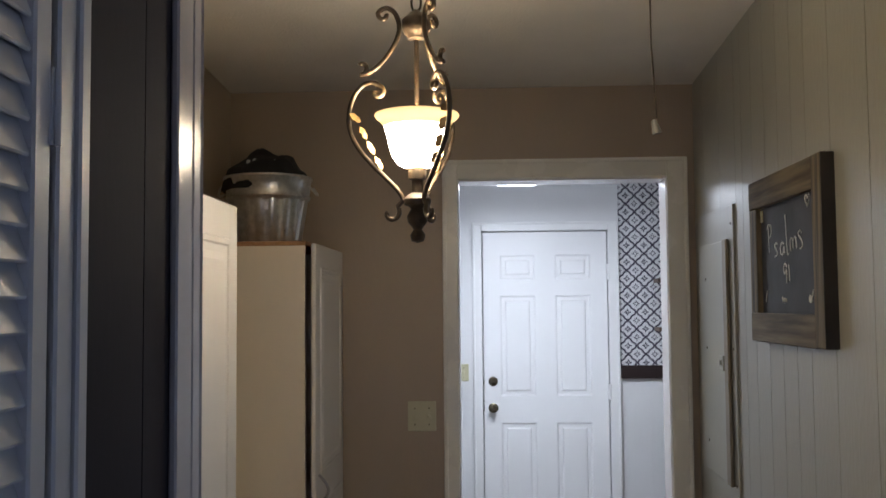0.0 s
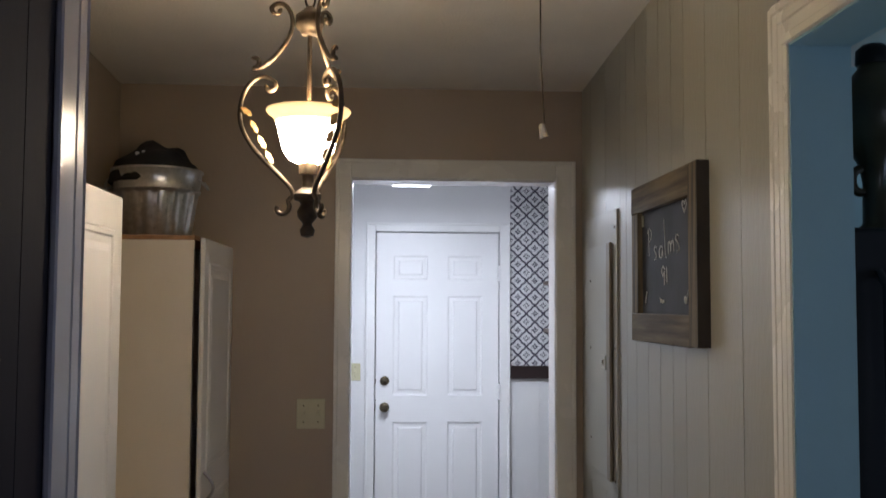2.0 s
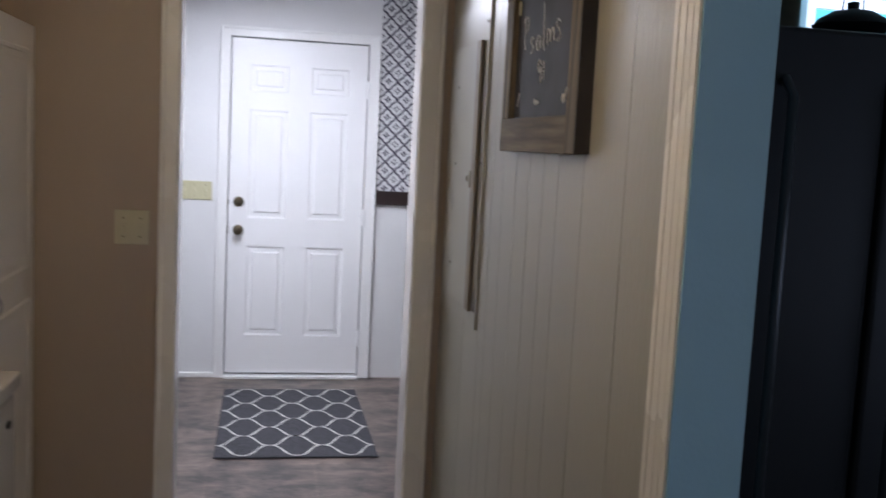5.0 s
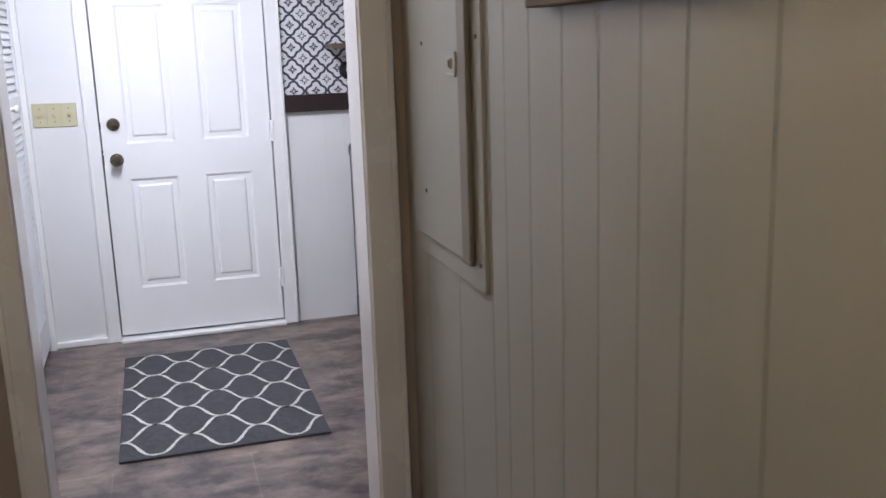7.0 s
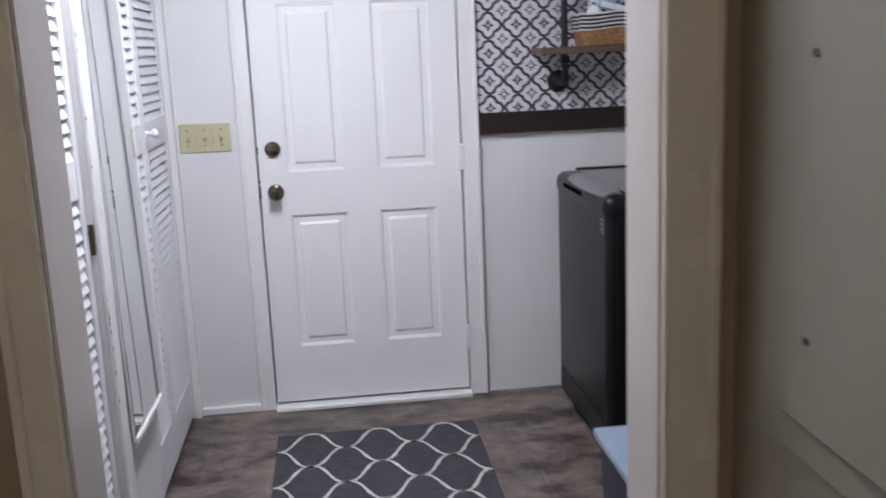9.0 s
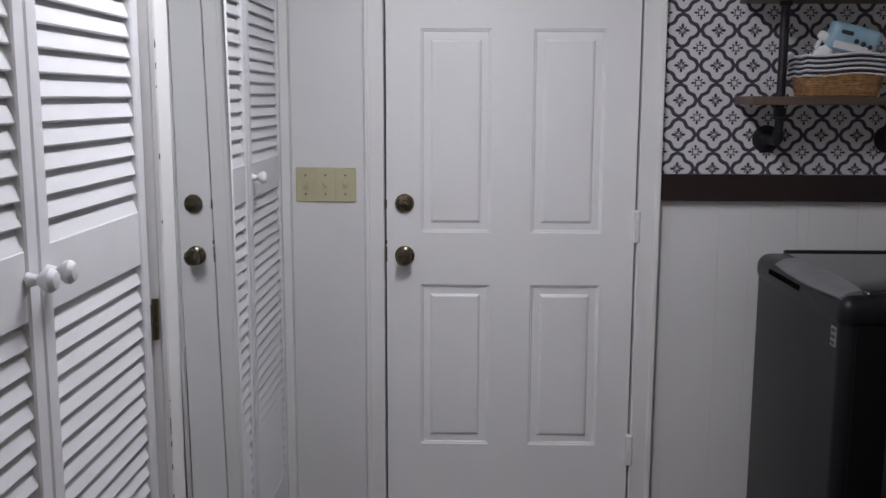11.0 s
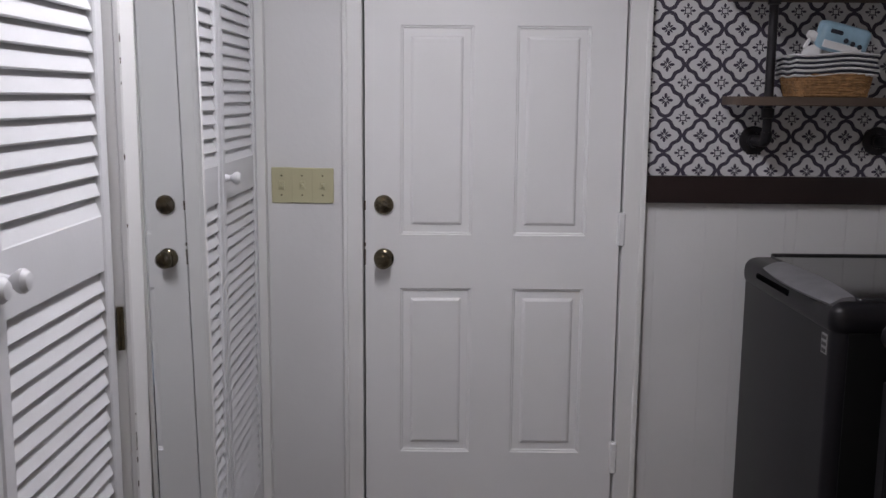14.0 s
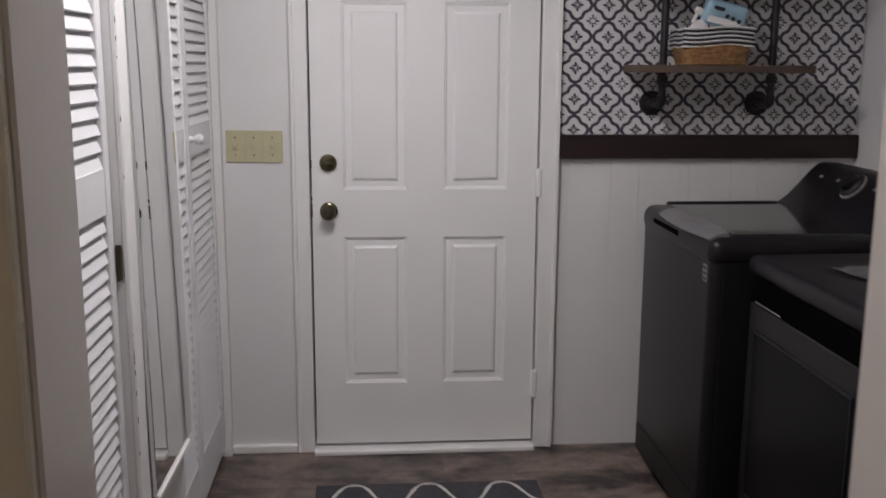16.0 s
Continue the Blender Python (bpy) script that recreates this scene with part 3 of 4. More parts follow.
def pantry(y0, label, width=0.60, pull=0.045, high=1.79, x0=-0.932):
    """Tall two-part cabinet; its doors look along +x."""
    cab = thing("pantry_cabinet", label, "cabinet", pose(x0, y0, 0), "tall pantry cabinets")
    d = 0.383
    for y in (0, width - 0.016):
        part("side_panel", boxes((0, d, y, y + 0.016, 0, high - 0.015)), LAMINATE, cab)
    part("plinth", boxes((0.02, d - 0.03, 0.016, width - 0.016, 0.0, 0.06)), LAMINATE, cab)
    part("back_panel", boxes((0, 0.012, 0.016, width - 0.016, 0.06, high - 0.015)), LAMINATE, cab)
    part("top", boxes((0, d + 0.003, -0.001, width + 0.001, high - 0.014, high), bevel=0.001), RAW_EDGE if pull < 0.1 else LAMINATE, cab, "raw particle board top" if pull < 0.1 else "")
    door = part("door", boxes((d + 0.020, d + 0.036, 0.002, width - 0.002, 0.05, high - 0.008), bevel=0.003), CABINET_WHITE, cab, "white raised-panel door")
    for z0, z1 in ((0.12, 0.93), (1.02, high - 0.085)):
        bm = bmesh.new()
        rings = [(0.0, 0.0365), (0.004, 0.0415), (0.014, 0.0405), (0.018, 0.0366), (0.034, 0.0366), (0.05, 0.0405), (0.052, 0.0405)]
        loops = [[bm.verts.new(p) for p in ((d + e, 0.07 + i, z0 + i), (d + e, width - 0.07 - i, z0 + i), (d + e, width - 0.07 - i, z1 - i), (d + e, 0.07 + i, z1 - i))] for i, e in rings]
        for a, b in zip(loops, loops[1:]):
            for k in range(4):
                bm.faces.new((a[k], a[(k + 1) % 4], b[(k + 1) % 4], b[k]))
        bm.faces.new(loops[-1])
        bmesh.ops.recalc_face_normals(bm, faces=bm.faces)
        part("raised_panel", bm, CABINET_WHITE, door)
    pts = [(d + 0.036 + 0.032 * math.sin(math.pi * k / 14), pull, 0.93 + 0.1 * k / 14) for k in range(15)]
    part("handle", tube(pts, 0.005), STEEL, door, "arched nickel handle", smooth=60)
    return cab


pantry(1.43, "tall cream and white pantry cabinet beside the freezer", 0.64, 0.59, 1.812, -0.935)
pantry(3.022, "tall cream pantry cabinet holding a galvanised tub", 0.562)


def freezer():
    box_ = thing("chest_freezer", "white chest freezer with a glossy flat lid, closed", "freezer", pose(-0.93, 2.145, 0))
    part("body", boxes((0, 0.50, 0.005, 0.865, 0.03, 0.757), bevel=0.012, steps=2), APPLIANCE_WHITE, box_, smooth=40)
    # the thin shadow line below the lid, built as a grey strip
    part("gasket", boxes((0.005, 0.497, 0.008, 0.862, 0.757, 0.769)), LID_SHADOW, box_, "grey strip for the thin shadow under the lid")
    lid = part("lid", boxes((0, 0.51, 0, 0.885, 0.769, 0.812), bevel=0.007, steps=3), APPLIANCE_WHITE, box_, smooth=40)
    part("lid_handle", boxes((0.505, 0.52, 0.30, 0.57, 0.774, 0.788), bevel=0.004), APPLIANCE_WHITE, lid)
    part("badge", lathe([(0.0, 0), (0.022, 0), (0.02, 0.003), (0.001, 0.004)], 20), GRAPHITE, box_, "small oval grey badge", pose(0.50, 0.79, 0.69, 0, 90) @ Matrix.Diagonal((0.5, 1, 1, 1)))


freezer()


def tub():
    t = thing("galvanised_tub", "round galvanised steel tub stuffed with black cloth", "tub", pose(-0.735, 3.30, 1.791))
    bm = bmesh.new()
    steps = 96
    rows = [(0.11, 0.0), (0.112, 0.004), (0.135, 0.15), (0.139, 0.16), (0.146, 0.163), (0.150, 0.17), (0.1455, 0.178), (0.152, 0.232), (0.158, 0.236), (0.156, 0.243), (0.149, 0.238), (0.13, 0.12)]
    loops = []
    for i, (r, z) in enumerate(rows):
        ring = []
        for k in range(steps):
            a = 2 * math.pi * k / steps
            flute = 0.008 * (abs(math.sin(a * 9)) - 0.5) if 0 < i < 3 else 0
            ring.append(bm.verts.new(((r + flute) * math.cos(a), (r + flute) * math.sin(a), z)))
        loops.append(ring)
    for a, b in zip(loops, loops[1:]):
        for k in range(steps):
            bm.faces.new((a[k], a[(k + 1) % steps], b[(k + 1) % steps], b[k]))
    bm.faces.new(loops[0][::-1])
    bm.faces.new(loops[-1])
    bmesh.ops.recalc_face_normals(bm, faces=bm.faces)
    part("shell", bm, ZINC, t, smooth=50)
    for s in (-1, 1):
        pts = [(s * (0.154 + 0.022 * math.sin(math.pi * k / 10)), 0.045 * math.cos(math.pi * k / 10), 0.21 - 0.03 * math.sin(math.pi * k / 10)) for k in range(11)]
        part("drop_handle", tube(pts, 0.004), ZINC, t, smooth=60)
    heap = bmesh.new()
    bmesh.ops.create_icosphere(heap, subdivisions=4, radius=1)
    for v in heap.verts:
        n = noise.noise(v.co * 2.2) * 0.16 + noise.noise(v.co * 5.5) * 0.05
        v.co = Vector((v.co.x * (0.165 if v.co.x < 0 else 0.142) * (1 + n * 0.5), v.co.y * 0.145 * (1 + n * 0.4), max(v.co.z, -0.1) * 0.125 * (1 + n * 1.5)))
    cloth = thing("folded_cloth", "black cloth heaped in the tub, with small white print", "cloth", pose(-0.735, 3.30, 1.998), bm=heap, mat=BLACK_CLOTH, smooth=80)
    for k in range(5):
        part("print_mark", boxes((-0.075 + 0.022 * k, -0.062 + 0.022 * k, -0.1, -0.094, 0.075 + 0.004 * (k % 3), 0.092 + 0.003 * (k % 2)), bevel=0.002), WHITE_INK, cloth, "white print", pose(0.02, 0.006, -0.002))


tub()


# ---- chalkboard ----
def chalkboard():
    b = thing("chalkboard", "small chalkboard in a weathered wood frame with a chalked verse", "chalkboard", pose(EAST, 0, 0))
    y0, y1, z0, z1, f = 2.122, 2.725, 1.471, 1.917, 0.078
    part("frame_side", boxes((-0.028, 0.0035, y0, y0 + 0.064, z0, z1), bevel=0.002), BARN_WOOD, b)
    part("frame_side", boxes((-0.026, 0.0035, y1 - 0.066, y1, z0 + f, z1 - f), bevel=0.002), BARN_WOOD, b)
    for r in ((z0 - 0.002, z0 + f - 0.0005), (z1 - f + 0.0005, z1)):
        part("frame_rail", boxes((-0.027, 0.0035, y0 + 0.0645, y1 + 0.001, *r), bevel=0.002), BARN_RAIL, b)
    part("frame_edge", boxes((-0.0275, 0.0035, y0 - 0.003, y0 - 0.0002, z0 + 0.001, z1 - 0.001)), BARN_DARK, b, "darker near edge of the frame")
    part("slate", boxes((-0.011, 0.0035, y0 + 0.06, y1 - 0.06, z0 + f - 0.005, z1 - f + 0.005)), SLATE, b)

    def stroke(name, points, label, width=0.0017):
        """A chalk line, smoothed, along points (y, z) on the slate."""
        fine = []
        for k in range(len(points) - 1):
            p0, p1, p2, p3 = (Vector(points[min(max(i, 0), len(points) - 1)]) for i in (k - 1, k, k + 1, k + 2))
            for u in (q / 5 for q in range(5)):
                fine.append(0.5 * (2 * p1 + (p2 - p0) * u + (2 * p0 - 5 * p1 + 4 * p2 - p3) * u * u + (3 * p1 - p0 - 3 * p2 + p3) * u ** 3))
        fine.append(Vector(points[-1]))
        part(name, tube([(-0.0113, y, z) for y, z in fine], width, 5, lambda u: 0.75 + 0.4 * abs(math.sin(u * 23))), CHALK, b, label, smooth=60)

    letters = "white chalk lettering"
    stroke("letter_P_stem", [(2.592, 1.785), (2.590, 1.748), (2.586, 1.712)], letters, 0.0010)
    stroke("letter_P_bowl", [(2.606, 1.776), (2.590, 1.789), (2.566, 1.780), (2.568, 1.760), (2.590, 1.750)], letters, 0.0011)
    stroke("letter_s", [(2.513, 1.731), (2.524, 1.735), (2.536, 1.727), (2.520, 1.715), (2.516, 1.704), (2.534, 1.699)], letters)
    stroke("letter_a", [(2.456, 1.727), (2.470, 1.733), (2.486, 1.720), (2.480, 1.702), (2.464, 1.704), (2.456, 1.722), (2.452, 1.704)], letters)
    stroke("letter_l", [(2.440, 1.803), (2.434, 1.752), (2.428, 1.702), (2.418, 1.701)], letters)
    stroke("letter_m", [(2.400, 1.706), (2.402, 1.735), (2.386, 1.738), (2.380, 1.712), (2.378, 1.732), (2.360, 1.740), (2.352, 1.712)], letters)
    stroke("letter_s", [(2.312, 1.748), (2.326, 1.754), (2.338, 1.744), (2.318, 1.732), (2.308, 1.716), (2.326, 1.708)], letters)
    stroke("digit_9", [(2.438, 1.668), (2.452, 1.678), (2.464, 1.664), (2.452, 1.650), (2.440, 1.662), (2.438, 1.645), (2.440, 1.626)], letters)
    stroke("digit_1", [(2.420, 1.674), (2.417, 1.652), (2.416, 1.632)], letters)
    part("tape", boxes((-0.0135, -0.0108, y1 - 0.085, y1 - 0.068, 1.80, 1.832)), ALMOND, b, "scrap of masking tape")
    stroke("chalk_heart", [(2.262, 1.806), (2.280, 1.826), (2.272, 1.836), (2.262, 1.826), (2.252, 1.836), (2.246, 1.824), (2.262, 1.806)], "chalk heart")
    stroke("chalk_flourish", [(2.628, 1.578), (2.622, 1.592), (2.612, 1.610)], "chalk flourish", 0.0022)
    stroke("chalk_flourish", [(2.236, 1.606), (2.248, 1.588), (2.262, 1.578), (2.256, 1.592), (2.266, 1.590), (2.262, 1.577), (2.244, 1.582)], "chalk flourish", 0.0022)
    stroke("chalk_scribble", [(2.480, 1.592), (2.476, 1.580), (2.466, 1.588), (2.460, 1.578), (2.450, 1.586), (2.444, 1.579)], "chalk scribble", 0.002)


chalkboard()


def breaker_panel():
    p = thing("breaker_panel", "painted electrical panel cover with a latch, set in the wall", "electrical panel", pose(EAST, 0, 0))
    part("flange", boxes((-0.004, 0.006, 3.003, 3.50, 0.946, 1.89), bevel=0.0015), TAN_LIGHT, p)
    door = part("door", boxes((-0.013, -0.006, 3.105, 3.47, 0.995, 1.78), bevel=0.002), TAN_LIGHT, p)
    part("door_edge", boxes((-0.017, -0.006, 3.055, 3.103, 0.992, 1.782), bevel=0.002), BARN_TAN, p, "bare brown hinge strip")
    latch = part("latch", boxes((-0.018, -0.0125, 3.118, 3.134, 1.354, 1.404), bevel=0.002), TAN_LIGHT, door, "small painted latch")
    for z in (1.355, 1.397):
        part("latch_guide", boxes((-0.0165, -0.0125, 3.1345, 3.178, z, z + 0.006), bevel=0.001), TAN_LIGHT, latch)
    part("latch_tab", boxes((-0.0205, -0.0125, 3.140, 3.152, 1.370, 1.390), bevel=0.002), TAN_LIGHT, latch)
    part("latch_slot", boxes((-0.022, -0.0204, 3.143, 3.149, 1.373, 1.387)), IRON, door, "dark latch slot")
    for y, z in ((3.022, 1.0), (3.022, 1.43), (3.022, 1.83), (3.36, 1.1), (3.36, 1.42), (3.36, 1.66)):
        part("screw", lathe([(0.0, 0), (0.005, 0), (0.004, 0.002), (0.001, 0.002)], 10), IRON, p, "", pose(-0.0135 if y > 3.1 else -0.006, y, z, 0, -90))


BARN_TAN = material("bare brown strip", (0.23, 0.19, 0.13), 0.5, 0, 0.2, 10, 0.1)
breaker_panel()


def switch_plate(x, y, z, gangs, label, width):
    plate = thing("switch_plate", label, "light switch", pose(x, y, z))
    for g in range(gangs if width < 0.075 else 1):
        part("plate", boxes((g * 0.0635, g * 0.0635 + (0.069 if width < 0.075 else width), -0.006 - 0.0012 * g, 0, 0, 0.113 - 0.001 * g), bevel=0.0022), ALMOND, plate)
    for g in range(gangs):
        cx = (g + 0.5) * (0.0645 if width < 0.075 else width / gangs)
        part("toggle", boxes((cx - 0.005, cx + 0.005, -0.018, -0.008, 0.051, 0.063), bevel=0.002), ALMOND, plate)
        part("toggle_slot", boxes((cx - 0.009, cx + 0.009, -0.0095, -0.006, 0.043, 0.07), bevel=0.001), ALMOND, plate)
        for zz in (0.026, 0.087):
            part("screw", lathe([(0.0, 0), (0.003, 0), (0.002, 0.0015), (0.0005, 0.0015)], 8), IRON, plate, "", pose(cx, -0.0086, zz, 90))


switch_plate(-0.292, FAR + 0.011, 1.08, 3, "three almond switch plates side by side on white wall", 0.07)
switch_plate(-0.266, END, 1.101, 2, "double almond switch plate on taupe wall", 0.108)


# ---- pendant lantern ----
def pendant():
    lantern = thing("pendant_lantern", "bronzed scroll-work pendant lantern with a lit bell glass shade", "pendant lamp", pose(-0.095, 1.9, 1.706))
    part("finial", lathe([(0.001, 0), (0.013, 0.004), (0.016, 0.016), (0.009, 0.028), (0.013, 0.034), (0.02, 0.042), (0.022, 0.055), (0.014, 0.07), (0.018, 0.075), (0.027, 0.078), (0.029, 0.09), (0.022, 0.098), (0.012, 0.104), (0.012, 0.13), (0.019, 0.132), (0.019, 0.155), (0.004, 0.157)], 24), IRON, lantern, smooth=50)
    part("stem", tube([(0, 0, 0.15), (0, 0, 0.45)], 0.005), IRON, lantern, smooth=60)
    part("hub", lathe([(0.004, 0.398), (0.018, 0.40), (0.021, 0.408), (0.026, 0.412), (0.030, 0.422), (0.030, 0.44), (0.022, 0.447), (0.012, 0.456), (0.004, 0.462)], 24), IRON, lantern, m=pose(0, 0, 0.026), smooth=50)
    part("shade", lathe([(0.026, 0.157), (0.04, 0.163), (0.052, 0.18), (0.059, 0.205), (0.064, 0.228), (0.068, 0.24), (0.066, 0.24), (0.061, 0.228), (0.055, 0.205), (0.047, 0.18), (0.028, 0.163)], 40, False), GLASS_LIT, lantern, "lit frosted glass bell", smooth=60)
    part("shade_rim", lathe([(0.068, 0.2405), (0.075, 0.252), (0.084, 0.258), (0.088, 0.264), (0.086, 0.267), (0.080, 0.264), (0.072, 0.255), (0.066, 0.2405)], 40, False), GLASS_RIM, lantern, "amber flared rim of the glass", smooth=60)

    def curl(cx, cz, r0, r1, a0, a1, n):
        return [(cx + (r0 + (r1 - r0) * k / n) * math.cos(a0 + (a1 - a0) * k / n), cz + (r0 + (r1 - r0) * k / n) * math.sin(a0 + (a1 - a0) * k / n)) for k in range(n + 1)]

    def bezier(p0, p1, p2, p3, n):
        return [tuple(p0[i] * (1 - s) ** 3 + 3 * p1[i] * s * (1 - s) ** 2 + 3 * p2[i] * s * s * (1 - s) + p3[i] * s ** 3 for i in (0, 1)) for s in [k / n for k in range(n + 1)]]

    lower = curl(0.055, 0.062, 0.007, 0.02, math.pi * 2.1, math.pi * 0.75, 14) + bezier((0.03, 0.088), (0.03, 0.12), (0.142, 0.18), (0.142, 0.255), 16) + bezier((0.142, 0.255), (0.142, 0.322), (0.10, 0.349), (0.078, 0.329), 12) + curl(0.082, 0.316, 0.014, 0.005, math.pi * 0.8, math.pi * 2.1, 10)
    upper = curl(0.115, 0.352, 0.005, 0.015, math.pi * 0.3, math.pi * 1.5, 10) + bezier((0.118, 0.336), (0.09, 0.33), (0.03, 0.40), (0.036, 0.44), 14) + bezier((0.036, 0.44), (0.04, 0.475), (0.066, 0.486), (0.08, 0.466), 10) + curl(0.068, 0.462, 0.012, 0.005, 0.2, -math.pi * 1.1, 8)
    for turn in (0, 120, 240):
        a = radians(turn + 181)
        c, s = math.cos(a), math.sin(a)
        for name, line, radius in (("lower_scroll", lower, 0.0052), ("upper_scroll", [(r, z + 0.016) for r, z in upper], 0.0052)):
            part(name, tube([(r * c, r * s, z) for r, z in line], radius, 8), IRON, lantern, smooth=70)
        # pressed leaves up the inside of each arm
        for k in range(4):
            z = 0.165 + 0.032 * k
            r = 0.080 + 0.016 * k
            leaf = bmesh.new()
            outline = [(0, -0.014), (0.008, -0.006), (0.006, 0.0), (0.009, 0.006), (0.0, 0.017), (-0.009, 0.006), (-0.006, 0.0), (-0.008, -0.006)]
            top = [leaf.verts.new((x, 0.0015, y)) for x, y in outline]
            low = [leaf.verts.new((x, -0.0015, y)) for x, y in outline]
            leaf.faces.new(top)
            leaf.faces.new(low[::-1])
            for i in range(8):
                leaf.faces.new((top[i], low[i], low[(i + 1) % 8], top[(i + 1) % 8]))
            bmesh.ops.recalc_face_normals(leaf, faces=leaf.faces)
            part("leaf", leaf, LIT_GOLD, lantern, "", pose(r * c, r * s, z, 0, 0, turn + 181) @ pose(0, 0, 0, 20, 25 if k < 3 else 60, 60))
    # chain to the ceiling
    height = 2.41 + 0.05 * (END - 1.9) - 1.706
    link = None
    z, k = 0.502, 0
    while z < height - 0.03:
        m = pose(0, 0, z, 0, 0, 90 * (k % 2))
        if link is None:
            ring = [(0.010 * math.cos(a), 0, 0.019 * math.sin(a)) for a in [2 * math.pi * j / 16 for j in range(17)]]
            link = part("chain_link", tube(ring, 0.0026, 6), IRON, lantern, m=m, smooth=60)
        else:
            again(link, m)
        z, k = z + 0.030, k + 1
    part("ceiling_rose", lathe([(0.06, height - 0.002), (0.058, height - 0.012), (0.03, height - 0.03), (0.008, height - 0.034)], 28), IRON, lantern, smooth=50)


pendant()


CLOUDY = material("cloudy plastic", (0.3, 0.29, 0.26), 0.25, 0, 0.1, 30, 0.0)


def pull_cord():
    z = 2.41 + 0.05 * (END - 2.2)
    cord = thing("pull_cord", "thin hanging pull cord with a clear plastic bell", "pull cord", pose(0.44, 2.2, 0))
    part("string", tube([(0, 0, z), (0, 0, 2.2), (0.010, 0, 2.012)], 0.0022, 6), IRON, cord)
    part("bell", lathe([(0.003, 0.034), (0.007, 0.031), (0.009, 0.016), (0.012, 0.0), (0.010, 0.0), (0.007, 0.016)], 16, False), CLOUDY, cord, "clear plastic bell", pose(0.010, 0, 1.977, 0, -14), 50)


pull_cord()


def ceiling_fixture():
    f = thing("ceiling_light", "lit fluorescent wrap-around ceiling fixture", "ceiling light", pose(0.205, 4.85, 2.365))
    part("housing", boxes((-0.125, 0.125, -0.51, 0.51, -0.05, 0), bevel=0.004), WHITE_PLASTIC, f)
    part("diffuser", boxes((-0.112, 0.112, -0.50, 0.50, -0.12, -0.051), bevel=0.012, steps=2), DIFFUSER, f, "glowing diffuser", smooth=50)


ceiling_fixture()


# ---- washer and dryer, their fronts along -x ----
def washer():
    w = thing("washing_machine", "graphite top-loading washing machine, lid closed", "washing machine", pose(1.18, 5.415, 0.008))
    d, l = 0.70, 0.70
    part("body", boxes((0.0, d, 0, l, 0.03, 0.90), bevel=0.03, steps=4), GRAPHITE, w, smooth=40)
    part("side", boxes((0.035, d - 0.035, -0.003, 0.0005, 0.05, 0.86)), GRAPHITE_DARK, w, "darker sheet over the near side")
    part("base_band", boxes((-0.002, 0.002, 0.03, l - 0.03, 0.03, 0.13)), GRAPHITE_DARK, w, "dark kick band")
    part("deck", boxes((-0.006, d, -0.006, l + 0.006, 0.84, 0.932), bevel=0.038, steps=5), GRAPHITE, w, smooth=40)
    lid = part("lid", boxes((0.07, 0.47, 0.035, l - 0.035, 0.926, 0.937), bevel=0.004), LID_GLASS, w, "smoked glass lid")
    part("lid_rim", boxes((0.075, 0.475, l - 0.036, l - 0.015, 0.924, 0.942), bevel=0.004), GRAPHITE_DARK, lid)
    bm = bmesh.new()
    n = 20
    loops = []
    for k in range(n + 1):
        y = 0.03 + 0.49 * k / n
        bow = 0.018 * math.sin(math.pi * k / n)
        loops.append([bm.verts.new(p) for p in ((0.004 - bow, y, 0.918), (-0.002 - bow, y, 0.925), (0.025, y, 0.94), (0.055 + bow, y, 0.944), (0.06 + bow, y, 0.93))])
    for a, c in zip(loops, loops[1:]):
        for j in range(5):
            bm.faces.new((a[j], a[(j + 1) % 5], c[(j + 1) % 5], c[j]))
    bm.faces.new(loops[0])
    bm.faces.new(loops[-1][::-1])
    bmesh.ops.recalc_face_normals(bm, faces=bm.faces)
    part("lid_trim", bm, LID_CHROME, lid, "satin chrome lid edge", smooth=50)
    part("pocket_shade", boxes((-0.0085, 0.01, 0.29, 0.56, 0.884, 0.906), bevel=0.006), SLOT_SHADE, w, "black block for the shaded hand pocket")
    part("badge", boxes((-0.0022, 0.001, 0.034, 0.066, 0.798, 0.848)), STICKER, w, "small white sticker")
    for i in range(3):
        part("badge_mark", boxes((-0.003, -0.0015, 0.038, 0.062, 0.802 + 0.016 * i, 0.811 + 0.016 * i)), GRAPHITE, w)
    console(w, d, l)
    for x in (0.06, d - 0.06):
        for y in (0.06, l - 0.06):
            part("foot", lathe([(0.02, -0.008), (0.02, 0.02), (0.012, 0.032)], 12), GRAPHITE_DARK, w, m=pose(x, y, 0))


